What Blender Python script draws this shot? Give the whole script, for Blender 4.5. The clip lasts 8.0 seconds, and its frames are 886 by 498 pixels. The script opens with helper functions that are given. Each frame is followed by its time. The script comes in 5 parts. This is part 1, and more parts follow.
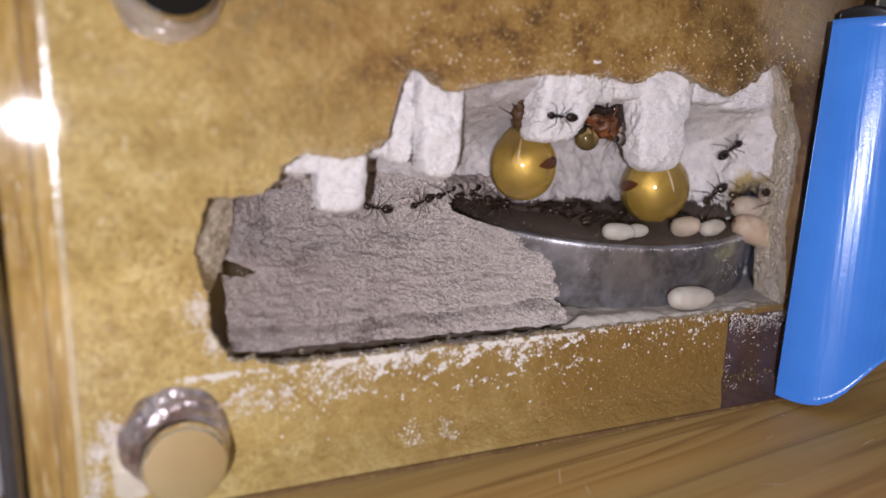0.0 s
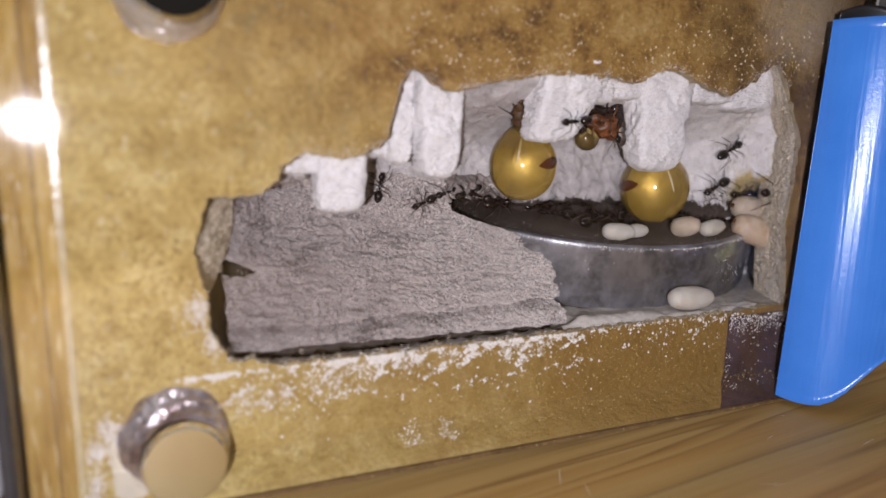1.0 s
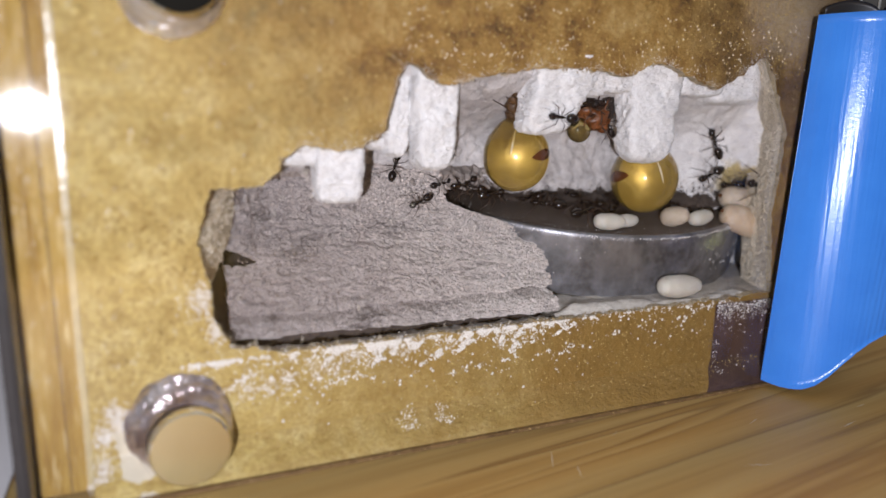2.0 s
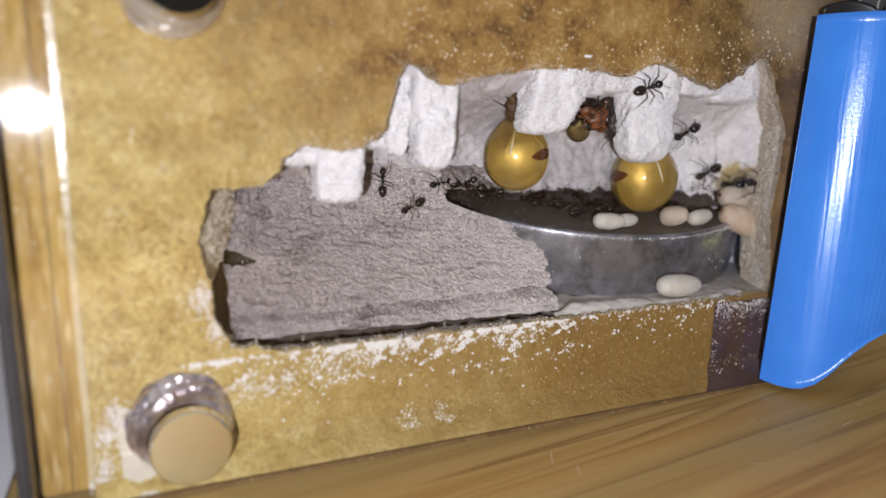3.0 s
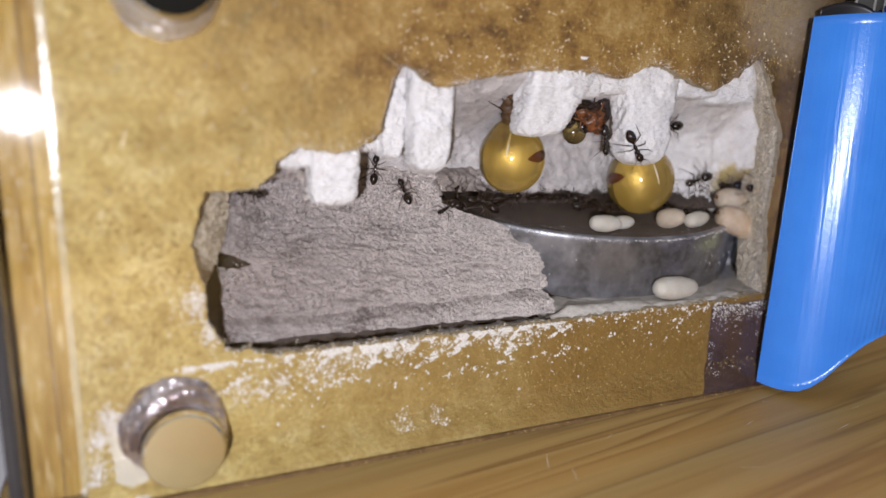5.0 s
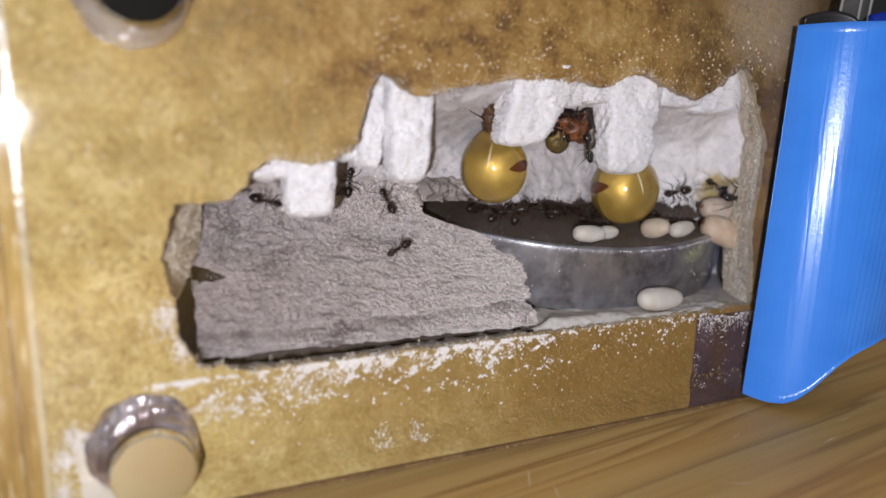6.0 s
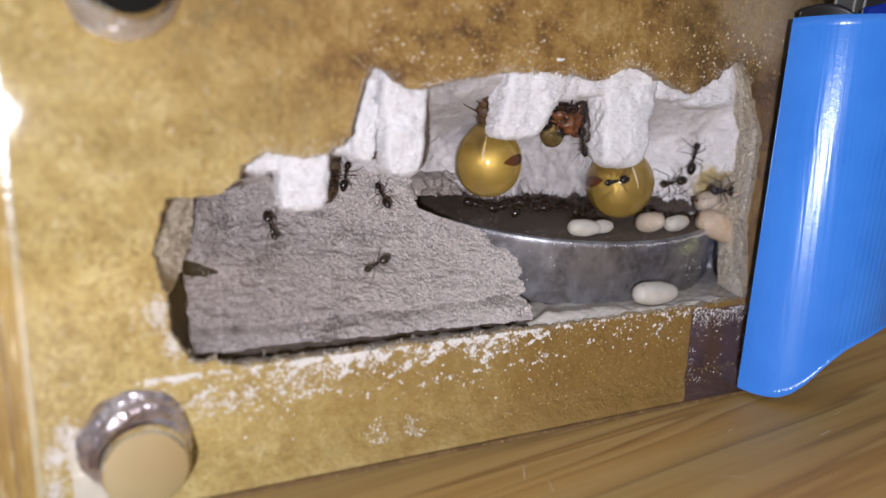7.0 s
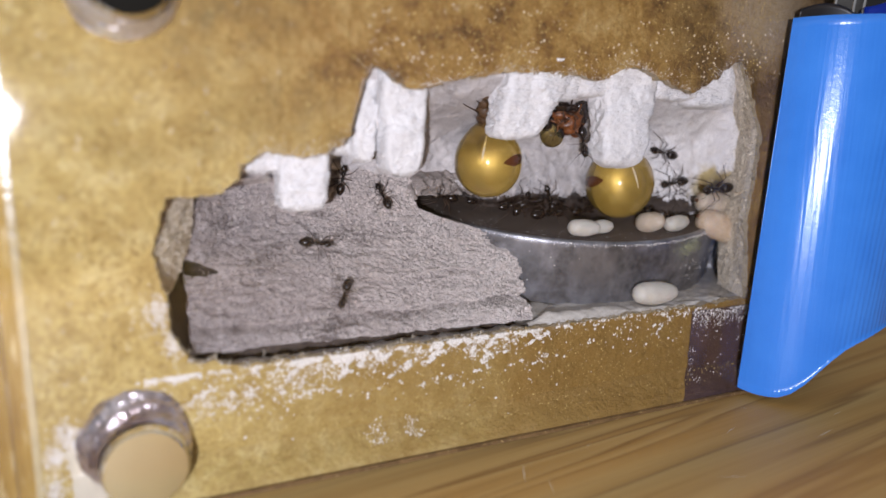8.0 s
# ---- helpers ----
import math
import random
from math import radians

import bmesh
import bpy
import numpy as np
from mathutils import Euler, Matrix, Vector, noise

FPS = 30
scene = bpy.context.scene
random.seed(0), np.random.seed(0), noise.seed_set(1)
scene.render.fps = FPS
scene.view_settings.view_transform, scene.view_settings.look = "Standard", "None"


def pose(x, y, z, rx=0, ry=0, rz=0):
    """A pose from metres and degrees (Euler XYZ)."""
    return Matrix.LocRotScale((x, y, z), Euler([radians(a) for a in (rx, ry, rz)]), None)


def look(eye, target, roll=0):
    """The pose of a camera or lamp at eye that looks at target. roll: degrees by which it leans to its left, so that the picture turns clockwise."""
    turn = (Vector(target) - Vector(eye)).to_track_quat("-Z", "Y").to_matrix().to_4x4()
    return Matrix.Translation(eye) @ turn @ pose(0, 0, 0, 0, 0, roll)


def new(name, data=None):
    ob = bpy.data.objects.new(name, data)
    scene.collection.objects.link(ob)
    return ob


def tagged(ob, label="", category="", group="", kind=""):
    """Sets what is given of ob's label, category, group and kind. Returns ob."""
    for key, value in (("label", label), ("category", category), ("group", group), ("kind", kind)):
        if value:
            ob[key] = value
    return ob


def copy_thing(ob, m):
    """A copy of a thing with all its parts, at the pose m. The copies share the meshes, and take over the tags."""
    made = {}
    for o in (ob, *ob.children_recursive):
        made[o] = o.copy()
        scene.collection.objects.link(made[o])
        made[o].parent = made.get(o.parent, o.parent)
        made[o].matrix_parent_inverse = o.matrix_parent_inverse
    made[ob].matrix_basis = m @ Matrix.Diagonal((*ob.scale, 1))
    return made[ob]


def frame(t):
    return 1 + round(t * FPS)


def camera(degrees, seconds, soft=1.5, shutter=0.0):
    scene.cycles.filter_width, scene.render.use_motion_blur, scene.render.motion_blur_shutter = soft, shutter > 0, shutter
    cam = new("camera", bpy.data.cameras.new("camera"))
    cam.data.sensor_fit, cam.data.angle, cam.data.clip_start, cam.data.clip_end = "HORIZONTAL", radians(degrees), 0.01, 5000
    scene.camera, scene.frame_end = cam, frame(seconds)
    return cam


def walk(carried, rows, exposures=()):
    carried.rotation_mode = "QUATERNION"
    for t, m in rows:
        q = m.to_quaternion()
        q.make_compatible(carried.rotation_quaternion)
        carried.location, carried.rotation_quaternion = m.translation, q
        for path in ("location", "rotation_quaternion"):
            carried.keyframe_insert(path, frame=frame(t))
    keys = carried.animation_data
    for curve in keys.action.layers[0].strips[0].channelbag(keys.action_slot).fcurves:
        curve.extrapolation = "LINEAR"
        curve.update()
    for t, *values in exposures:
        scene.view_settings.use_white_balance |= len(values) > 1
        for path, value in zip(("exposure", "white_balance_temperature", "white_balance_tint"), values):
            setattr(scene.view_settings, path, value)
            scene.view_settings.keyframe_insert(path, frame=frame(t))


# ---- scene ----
MM = 0.001


def view(x, y, z, yaw, pitch, roll):
    """A camera pose from millimetres and degrees: yaw to the right of +y, pitch downwards."""
    a, b = radians(yaw), radians(pitch)
    eye = Vector((x, y, z)) * MM
    return look(eye, eye + Vector((math.sin(a) * math.cos(b), math.cos(a) * math.cos(b), -math.sin(b))), roll)


# ---- camera ----
cam = camera(65.03, 8.0, soft=1.55)
cam.data.dof.use_dof = True
cam.data.dof.focus_distance = 0.106
cam.data.dof.aperture_fstop = 12
walk(cam, [
    (0, view(1.567, -81.863, 43.892, 22.264, 10.524, 0.752)),
    (1.2, view(1.567, -81.863, 43.892, 22.264, 10.524, 0.752)),
    (1.3, view(1.643, -81.660, 43.905, 22.382, 10.714, 0.759)),
    (1.4, view(1.736, -81.411, 43.921, 22.526, 10.946, 0.766)),
    (1.5, view(1.736, -81.411, 43.921, 22.526, 10.946, 0.766)),
    (1.6, view(0.781, -82.898, 44.283, 22.787, 11.251, 0.785)),
    (1.7, view(0.347, -83.574, 44.448, 22.905, 11.389, 0.793)),
    (2.8, view(0.000, -84.115, 44.579, 23.000, 11.500, 0.800)),
    (4.7, view(0.000, -84.115, 44.579, 23.000, 11.500, 0.800)),
    (5.8, view(2.782, -82.528, 45.312, 23.874, 11.011, 0.859)),
    (6.8, view(2.782, -82.528, 45.312, 23.874, 11.011, 0.859)),
    (6.9, view(3.171, -82.230, 44.942, 24.229, 11.311, 0.801)),
    (8.0, view(3.171, -82.230, 44.942, 24.229, 11.311, 0.801)),
], exposures=[(0, -0.25, 6740, 15), (1.0, -0.25, 6700, 13.5), (1.5, -0.11, 6600, 10), (2.8, -0.06, 6550, 8), (4.7, -0.06, 6550, 8), (6.5, -0.06, 6450, 9.5), (8.0, -0.03, 6400, 10.5)])

# ---- light: one small white lamp behind the lens, in a dim room ----
world = bpy.data.worlds.new("dim_room")
world.use_nodes = True
wt = world.node_tree
way, part_z, tone = wt.nodes.new("ShaderNodeTexCoord"), wt.nodes.new("ShaderNodeSeparateXYZ"), wt.nodes.new("ShaderNodeValToRGB")
tone.color_ramp.elements[0].position, tone.color_ramp.elements[0].color = 0.0, (0.05, 0.045, 0.045, 1)
low = tone.color_ramp.elements.new(0.22)
low.color = (0.045, 0.045, 0.05, 1)
tone.color_ramp.elements[2].position, tone.color_ramp.elements[2].color = 0.75, (1.0, 0.98, 1.0, 1)
wt.links.new(way.outputs["Generated"], part_z.inputs["Vector"])
wt.links.new(part_z.outputs["Z"], tone.inputs["Fac"])
wt.links.new(tone.outputs["Color"], wt.nodes["Background"].inputs["Color"])
wt.nodes["Background"].inputs["Strength"].default_value = 0.43
scene.world = world
led = bpy.data.lights.new("white_lamp", "AREA")
led.shape, led.size, led.energy, led.color = "DISK", 0.0042, 0.303, (0.90, 0.915, 1.06)
led_ob = new("white_lamp", led)
led_ob.matrix_world = look(Vector((-29.6, -140, 42.4)) * MM, Vector((80, 0, 30)) * MM)


# ---- materials ----
def nodes_of(name):
    m = bpy.data.materials.new(name)
    m.use_nodes = True
    nt = m.node_tree
    bsdf = nt.nodes["Principled BSDF"]
    return m, nt, bsdf


def noise_node(nt, scale, detail=4.0, rough=0.55, stretch=None, turn=0.0):
    co = nt.nodes.new("ShaderNodeTexCoord")
    n = nt.nodes.new("ShaderNodeTexNoise")
    n.inputs["Scale"].default_value = scale
    n.inputs["Detail"].default_value = detail
    n.inputs["Roughness"].default_value = rough
    if stretch:
        mp = nt.nodes.new("ShaderNodeMapping")
        mp.vector_type = "TEXTURE"
        mp.inputs["Scale"].default_value = tuple(1 / c for c in stretch)
        mp.inputs["Rotation"].default_value = (0, 0, radians(turn))
        nt.links.new(co.outputs["Object"], mp.inputs["Vector"])
        nt.links.new(mp.outputs["Vector"], n.inputs["Vector"])
    else:
        nt.links.new(co.outputs["Object"], n.inputs["Vector"])
    return n.outputs["Fac"]


def ramp(nt, fac, stops):
    r = nt.nodes.new("ShaderNodeValToRGB")
    el = r.color_ramp.elements
    while len(el) < len(stops):
        el.new(0.5)
    for e, (p, c) in zip(el, stops):
        e.position = p
        e.color = (*c, 1) if len(c) == 3 else c
    nt.links.new(fac, r.inputs["Fac"])
    return r.outputs["Color"]


def blend(nt, fac, a, b, kind="MIX"):
    mx = nt.nodes.new("ShaderNodeMix")
    mx.data_type, mx.blend_type = "RGBA", kind
    for key, v in (("Factor", fac), ("A", a), ("B", b)):
        sock = [s for s in mx.inputs if s.name == key and (s.type == "RGBA" or key == "Factor" and s.type == "VALUE")][0]
        if isinstance(v, (int, float)):
            sock.default_value = v
        elif isinstance(v, tuple):
            sock.default_value = (*v, 1)
        else:
            nt.links.new(v, sock)
    return [s for s in mx.outputs if s.type == "RGBA"][0]


def relief(nt, bsdf, heights, dist):
    """Bump nodes in a chain, coarse to fine."""
    last = None
    for fac, strength, d in heights:
        b = nt.nodes.new("ShaderNodeBump")
        b.inputs["Strength"].default_value = strength
        b.inputs["Distance"].default_value = d * dist
        nt.links.new(fac, b.inputs["Height"])
        if last:
            nt.links.new(last, b.inputs["Normal"])
        last = b.outputs["Normal"]
    nt.links.new(last, bsdf.inputs["Normal"])


def grainy(name, dark, light, scale, rough=0.9, bump=0.6, speck=None, coarse=0.25, spec=0.3):
    """A matt mineral surface: clouds of two tones, fine grains, and dark or light specks."""
    m, nt, bsdf = nodes_of(name)
    big = noise_node(nt, scale * 0.12, 3)
    fine = noise_node(nt, scale, 6, 0.7)
    tiny = noise_node(nt, scale * 3.5, 2, 0.6)
    base = ramp(nt, big, [(0.3, dark), (0.7, light)])
    base = blend(nt, 0.55, base, ramp(nt, fine, [(0.3, tuple(c * 0.8 for c in dark)), (0.72, tuple(min(1, c * 1.12) for c in light))]))
    if speck:
        base = blend(nt, ramp(nt, tiny, [(0.62, (0, 0, 0)), (0.70, (1, 1, 1))]), base, speck)
    nt.links.new(base, bsdf.inputs["Base Color"])
    bsdf.inputs["Roughness"].default_value = rough
    bsdf.inputs["Specular IOR Level"].default_value = spec
    relief(nt, bsdf, [(big, coarse, 0.8), (fine, bump, 0.25), (tiny, bump * 0.7, 0.08)], 0.001)
    return m


def old_wall():
    """Aged plaster, greyed by soil and painted shade behind the burrows and paler at the far end."""
    m, nt, bsdf = nodes_of("aged_plaster")
    big, mid, fine, tiny = noise_node(nt, 110, 4, 0.6), noise_node(nt, 420, 5, 0.65), noise_node(nt, 1300, 6, 0.7), noise_node(nt, 3600, 2, 0.6)
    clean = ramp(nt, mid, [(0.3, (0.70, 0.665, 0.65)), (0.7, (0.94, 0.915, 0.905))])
    soiled_shaded = ramp(nt, mid, [(0.3, (0.44, 0.405, 0.395)), (0.7, (0.72, 0.68, 0.665))])
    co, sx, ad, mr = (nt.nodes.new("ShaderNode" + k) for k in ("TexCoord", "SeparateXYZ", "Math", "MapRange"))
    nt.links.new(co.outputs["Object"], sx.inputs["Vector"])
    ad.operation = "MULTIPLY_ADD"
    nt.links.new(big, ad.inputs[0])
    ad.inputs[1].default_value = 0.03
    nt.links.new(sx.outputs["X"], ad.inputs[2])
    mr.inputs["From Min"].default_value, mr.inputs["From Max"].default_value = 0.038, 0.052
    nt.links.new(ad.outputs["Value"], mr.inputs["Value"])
    col = blend(nt, mr.outputs["Result"], soiled_shaded, clean)
    far, low, both = (nt.nodes.new("ShaderNode" + k) for k in ("MapRange", "MapRange", "Math"))
    far.inputs["From Min"].default_value, far.inputs["From Max"].default_value = 0.0605, 0.0635
    nt.links.new(ad.outputs["Value"], far.inputs["Value"])
    low.inputs["From Min"].default_value, low.inputs["From Max"].default_value = 0.0395, 0.0365
    nt.links.new(sx.outputs["Z"], low.inputs["Value"])
    both.operation = "MULTIPLY"
    nt.links.new(far.outputs["Result"], both.inputs[0])
    nt.links.new(low.outputs["Result"], both.inputs[1])
    col = blend(nt, both.outputs["Value"], col, (0.56, 0.44, 0.20))
    col = blend(nt, ramp(nt, fine, [(0.30, (0.5, 0.5, 0.5)), (0.44, (0, 0, 0))]), col, (0.36, 0.32, 0.30))
    col = blend(nt, ramp(nt, tiny, [(0.62, (0, 0, 0)), (0.70, (1, 1, 1))]), col, (0.34, 0.30, 0.28))
    nt.links.new(col, bsdf.inputs["Base Color"])
    bsdf.inputs["Roughness"].default_value = 0.95
    bsdf.inputs["Specular IOR Level"].default_value = 0.3
    relief(nt, bsdf, [(big, 0.4, 0.8), (mid, 0.8, 0.6), (fine, 1.0, 0.3), (tiny, 0.8, 0.08)], 0.001)
    return m


def damp_sand():
    """Grey sand, darker where moist low down at the near end; crevice shade is put into its colour."""
    m, nt, bsdf = nodes_of("grey_sand")
    big, mid, fine, tiny = noise_node(nt, 110, 4), noise_node(nt, 520, 5, 0.65), noise_node(nt, 1900, 6, 0.7), noise_node(nt, 5200, 2, 0.6)
    dry = ramp(nt, mid, [(0.3, (0.535, 0.465, 0.43)), (0.7, (0.80, 0.715, 0.67))])
    wet = ramp(nt, mid, [(0.3, (0.465, 0.402, 0.382)), (0.7, (0.72, 0.638, 0.612))])
    co, sx, mz, ad = nt.nodes.new("ShaderNodeTexCoord"), nt.nodes.new("ShaderNodeSeparateXYZ"), nt.nodes.new("ShaderNodeMath"), nt.nodes.new("ShaderNodeMath")
    nt.links.new(co.outputs["Object"], sx.inputs["Vector"])
    mz.operation, ad.operation = "MULTIPLY_ADD", "MULTIPLY_ADD"
    nt.links.new(sx.outputs["Z"], mz.inputs[0])
    mz.inputs[1].default_value = 0.55
    nt.links.new(sx.outputs["X"], mz.inputs[2])
    nt.links.new(big, ad.inputs[0])
    ad.inputs[1].default_value = 0.03
    nt.links.new(mz.outputs["Value"], ad.inputs[2])
    mr = nt.nodes.new("ShaderNodeMapRange")
    mr.inputs["From Min"].default_value, mr.inputs["From Max"].default_value = -0.010, 0.017
    nt.links.new(ad.outputs["Value"], mr.inputs["Value"])
    col = blend(nt, mr.outputs["Result"], wet, dry)
    lid_end = nt.nodes.new("ShaderNodeMapRange")
    lid_end.inputs["From Min"].default_value, lid_end.inputs["From Max"].default_value = -0.018, 0.006
    nt.links.new(sx.outputs["X"], lid_end.inputs["Value"])
    col = blend(nt, lid_end.outputs["Result"], col, ramp(nt, mid, [(0.3, (0.66, 0.60, 0.56)), (0.7, (0.92, 0.86, 0.81))]))
    # hollows between grains darkened: crevice shade put into the colour
    col = blend(nt, ramp(nt, fine, [(0.32, (0.68, 0.68, 0.68)), (0.48, (0, 0, 0))]), col, (0.13, 0.10, 0.095))
    col = blend(nt, ramp(nt, tiny, [(0.62, (0, 0, 0)), (0.72, (0.9, 0.9, 0.9))]), col, (0.86, 0.82, 0.79))
    # dark lines painted for the shade in the wrinkles
    seam = noise_node(nt, 260, 5, 0.62, (0.55, 0.8, 1.5))
    col = blend(nt, ramp(nt, seam, [(0.34, (0.65, 0.65, 0.65)), (0.44, (0, 0, 0))]), col, (0.20, 0.165, 0.155))
    nt.links.new(col, bsdf.inputs["Base Color"])
    bsdf.inputs["Roughness"].default_value = 0.95
    bsdf.inputs["Specular IOR Level"].default_value = 0.3
    relief(nt, bsdf, [(seam, 0.9, 1.2), (mid, 1.0, 0.9), (fine, 1.0, 0.6), (tiny, 0.9, 0.13)], 0.001)
    return m


def plain(name, colour, rough, metal=0.0, var=0.15, scale=900, bump=0.1, coat=0.0, spec=0.5):
    m, nt, bsdf = nodes_of(name)
    a, b = noise_node(nt, scale * 0.15, 3), noise_node(nt, scale, 5)
    c0, c1 = tuple(c * (1 - var) for c in colour), tuple(min(1, c * (1 + var)) for c in colour)
    col = blend(nt, 0.5, ramp(nt, a, [(0.3, c0), (0.7, c1)]), ramp(nt, b, [(0.3, c0), (0.7, c1)]))
    nt.links.new(col, bsdf.inputs["Base Color"])
    rr = nt.nodes.new("ShaderNodeMapRange")
    rr.inputs["To Min"].default_value, rr.inputs["To Max"].default_value = max(0.02, rough * 0.75), min(1, rough * 1.25)
    nt.links.new(a, rr.inputs["Value"])
    nt.links.new(rr.outputs["Result"], bsdf.inputs["Roughness"])
    bsdf.inputs["Metallic"].default_value = metal
    bsdf.inputs["Coat Weight"].default_value = coat
    bsdf.inputs["Coat Roughness"].default_value = 0.05
    bsdf.inputs["Specular IOR Level"].default_value = spec
    if bump:
        relief(nt, bsdf, [(b, bump, 0.1)], 0.001)
    return m


def ochre():
    """Plaster face stained golden, browner towards the upper far end, granular."""
    m, nt, bsdf = nodes_of("stained_plaster")
    big, mid, fine, tiny = noise_node(nt, 70, 4), noise_node(nt, 330, 5, 0.65), noise_node(nt, 1700, 5, 0.7), noise_node(nt, 4200, 2, 0.6)
    gold = ramp(nt, mid, [(0.25, (0.36, 0.245, 0.06)), (0.5, (0.60, 0.46, 0.155)), (0.78, (0.81, 0.69, 0.33))])
    blot = noise_node(nt, 170, 6, 0.72)
    brown = ramp(nt, blot, [(0.36, (0.065, 0.026, 0.005)), (0.45, (0.20, 0.10, 0.02)), (0.54, (0.33, 0.19, 0.045)), (0.66, (0.46, 0.31, 0.11))])
    amber = ramp(nt, blot, [(0.3, (0.19, 0.105, 0.018)), (0.7, (0.29, 0.168, 0.036))])
    co = nt.nodes.new("ShaderNodeTexCoord")
    sx = nt.nodes.new("ShaderNodeSeparateXYZ")
    nt.links.new(co.outputs["Object"], sx.inputs["Vector"])
    level = nt.nodes.new("ShaderNodeMapRange")
    level.inputs["From Min"].default_value, level.inputs["From Max"].default_value = 0.016, 0.036
    nt.links.new(sx.outputs["Z"], level.inputs["Value"])
    brown = blend(nt, level.outputs["Result"], amber, brown)
    mr = nt.nodes.new("ShaderNodeMapRange")
    mr.inputs["From Min"].default_value, mr.inputs["From Max"].default_value = -0.060, 0.016
    nt.links.new(sx.outputs["X"], mr.inputs["Value"])
    add = nt.nodes.new("ShaderNodeMath")
    add.operation, add.use_clamp = "MULTIPLY_ADD", True
    nt.links.new(big, add.inputs[0])
    add.inputs[1].default_value = 0.9
    sub = nt.nodes.new("ShaderNodeMath")
    sub.operation = "SUBTRACT"
    nt.links.new(mr.outputs["Result"], sub.inputs[0])
    sub.inputs[1].default_value = 0.38
    nt.links.new(sub.outputs["Value"], add.inputs[2])
    mz, both = nt.nodes.new("ShaderNodeMapRange"), nt.nodes.new("ShaderNodeMath")
    mz.inputs["From Min"].default_value, mz.inputs["From Max"].default_value = 0.035, 0.052
    mz.inputs["To Max"].default_value = 0.95
    nt.links.new(sx.outputs["Z"], mz.inputs["Value"])
    both.operation, both.use_clamp = "MULTIPLY_ADD", True
    nt.links.new(mz.outputs["Result"], both.inputs[0])
    nt.links.new(mr.outputs["Result"], both.inputs[1])
    nt.links.new(add.outputs["Value"], both.inputs[2])
    col = blend(nt, both.outputs["Value"], gold, brown)
    # pale patch high at the far end: the pane's hazy reflection, painted on
    dist = nt.nodes.new("ShaderNodeVectorMath")
    dist.operation = "DISTANCE"
    dist.inputs[1].default_value = (0.0445, -0.02, 0.0625)
    nt.links.new(co.outputs["Object"], dist.inputs[0])
    wob = nt.nodes.new("ShaderNodeMath")
    wob.operation = "MULTIPLY_ADD"
    nt.links.new(mid, wob.inputs[0])
    wob.inputs[1].default_value = 0.006
    nt.links.new(dist.outputs["Value"], wob.inputs[2])
    col = blend(nt, ramp(nt, wob.outputs["Value"], [(0.010, (0.85, 0.85, 0.85)), (0.015, (0, 0, 0))]), col, (0.38, 0.31, 0.22))
    col = blend(nt, ramp(nt, wob.outputs["Value"], [(0.0125, (0, 0, 0)), (0.0155, (0.9, 0.9, 0.9)), (0.020, (0.8, 0.8, 0.8)), (0.026, (0, 0, 0))]), col, ramp(nt, blot, [(0.40, (0.035, 0.016, 0.004)), (0.64, (0.16, 0.09, 0.025))]))
    col = blend(nt, ramp(nt, fine, [(0.35, (0.55, 0.55, 0.55)), (0.6, (0, 0, 0))]), col, (0.26, 0.15, 0.035))
    col = blend(nt, ramp(nt, tiny, [(0.64, (0, 0, 0)), (0.76, (0.5, 0.5, 0.5))]), col, (0.72, 0.60, 0.36))
    # the clamp's shade at the far end, painted as dark brown
    clamp_shade = nt.nodes.new("ShaderNodeMapRange")
    clamp_shade.inputs["From Min"].default_value, clamp_shade.inputs["From Max"].default_value = 0.0465, 0.055
    clamp_shade.inputs["To Max"].default_value = 0.85
    nt.links.new(sx.outputs["X"], clamp_shade.inputs["Value"])
    col = blend(nt, clamp_shade.outputs["Result"], col, (0.10, 0.055, 0.02))
    pit = noise_node(nt, 800, 2, 0.5)
    col = blend(nt, ramp(nt, pit, [(0.33, (0.42, 0.42, 0.42)), (0.42, (0, 0, 0))]), col, (0.24, 0.14, 0.03))
    nt.links.new(col, bsdf.inputs["Base Color"])
    bsdf.inputs["Roughness"].default_value = 0.62
    relief(nt, bsdf, [(pit, 0.5, 0.5), (mid, 0.45, 0.7), (fine, 0.8, 0.22), (tiny, 0.6, 0.1)], 0.001)
    return m


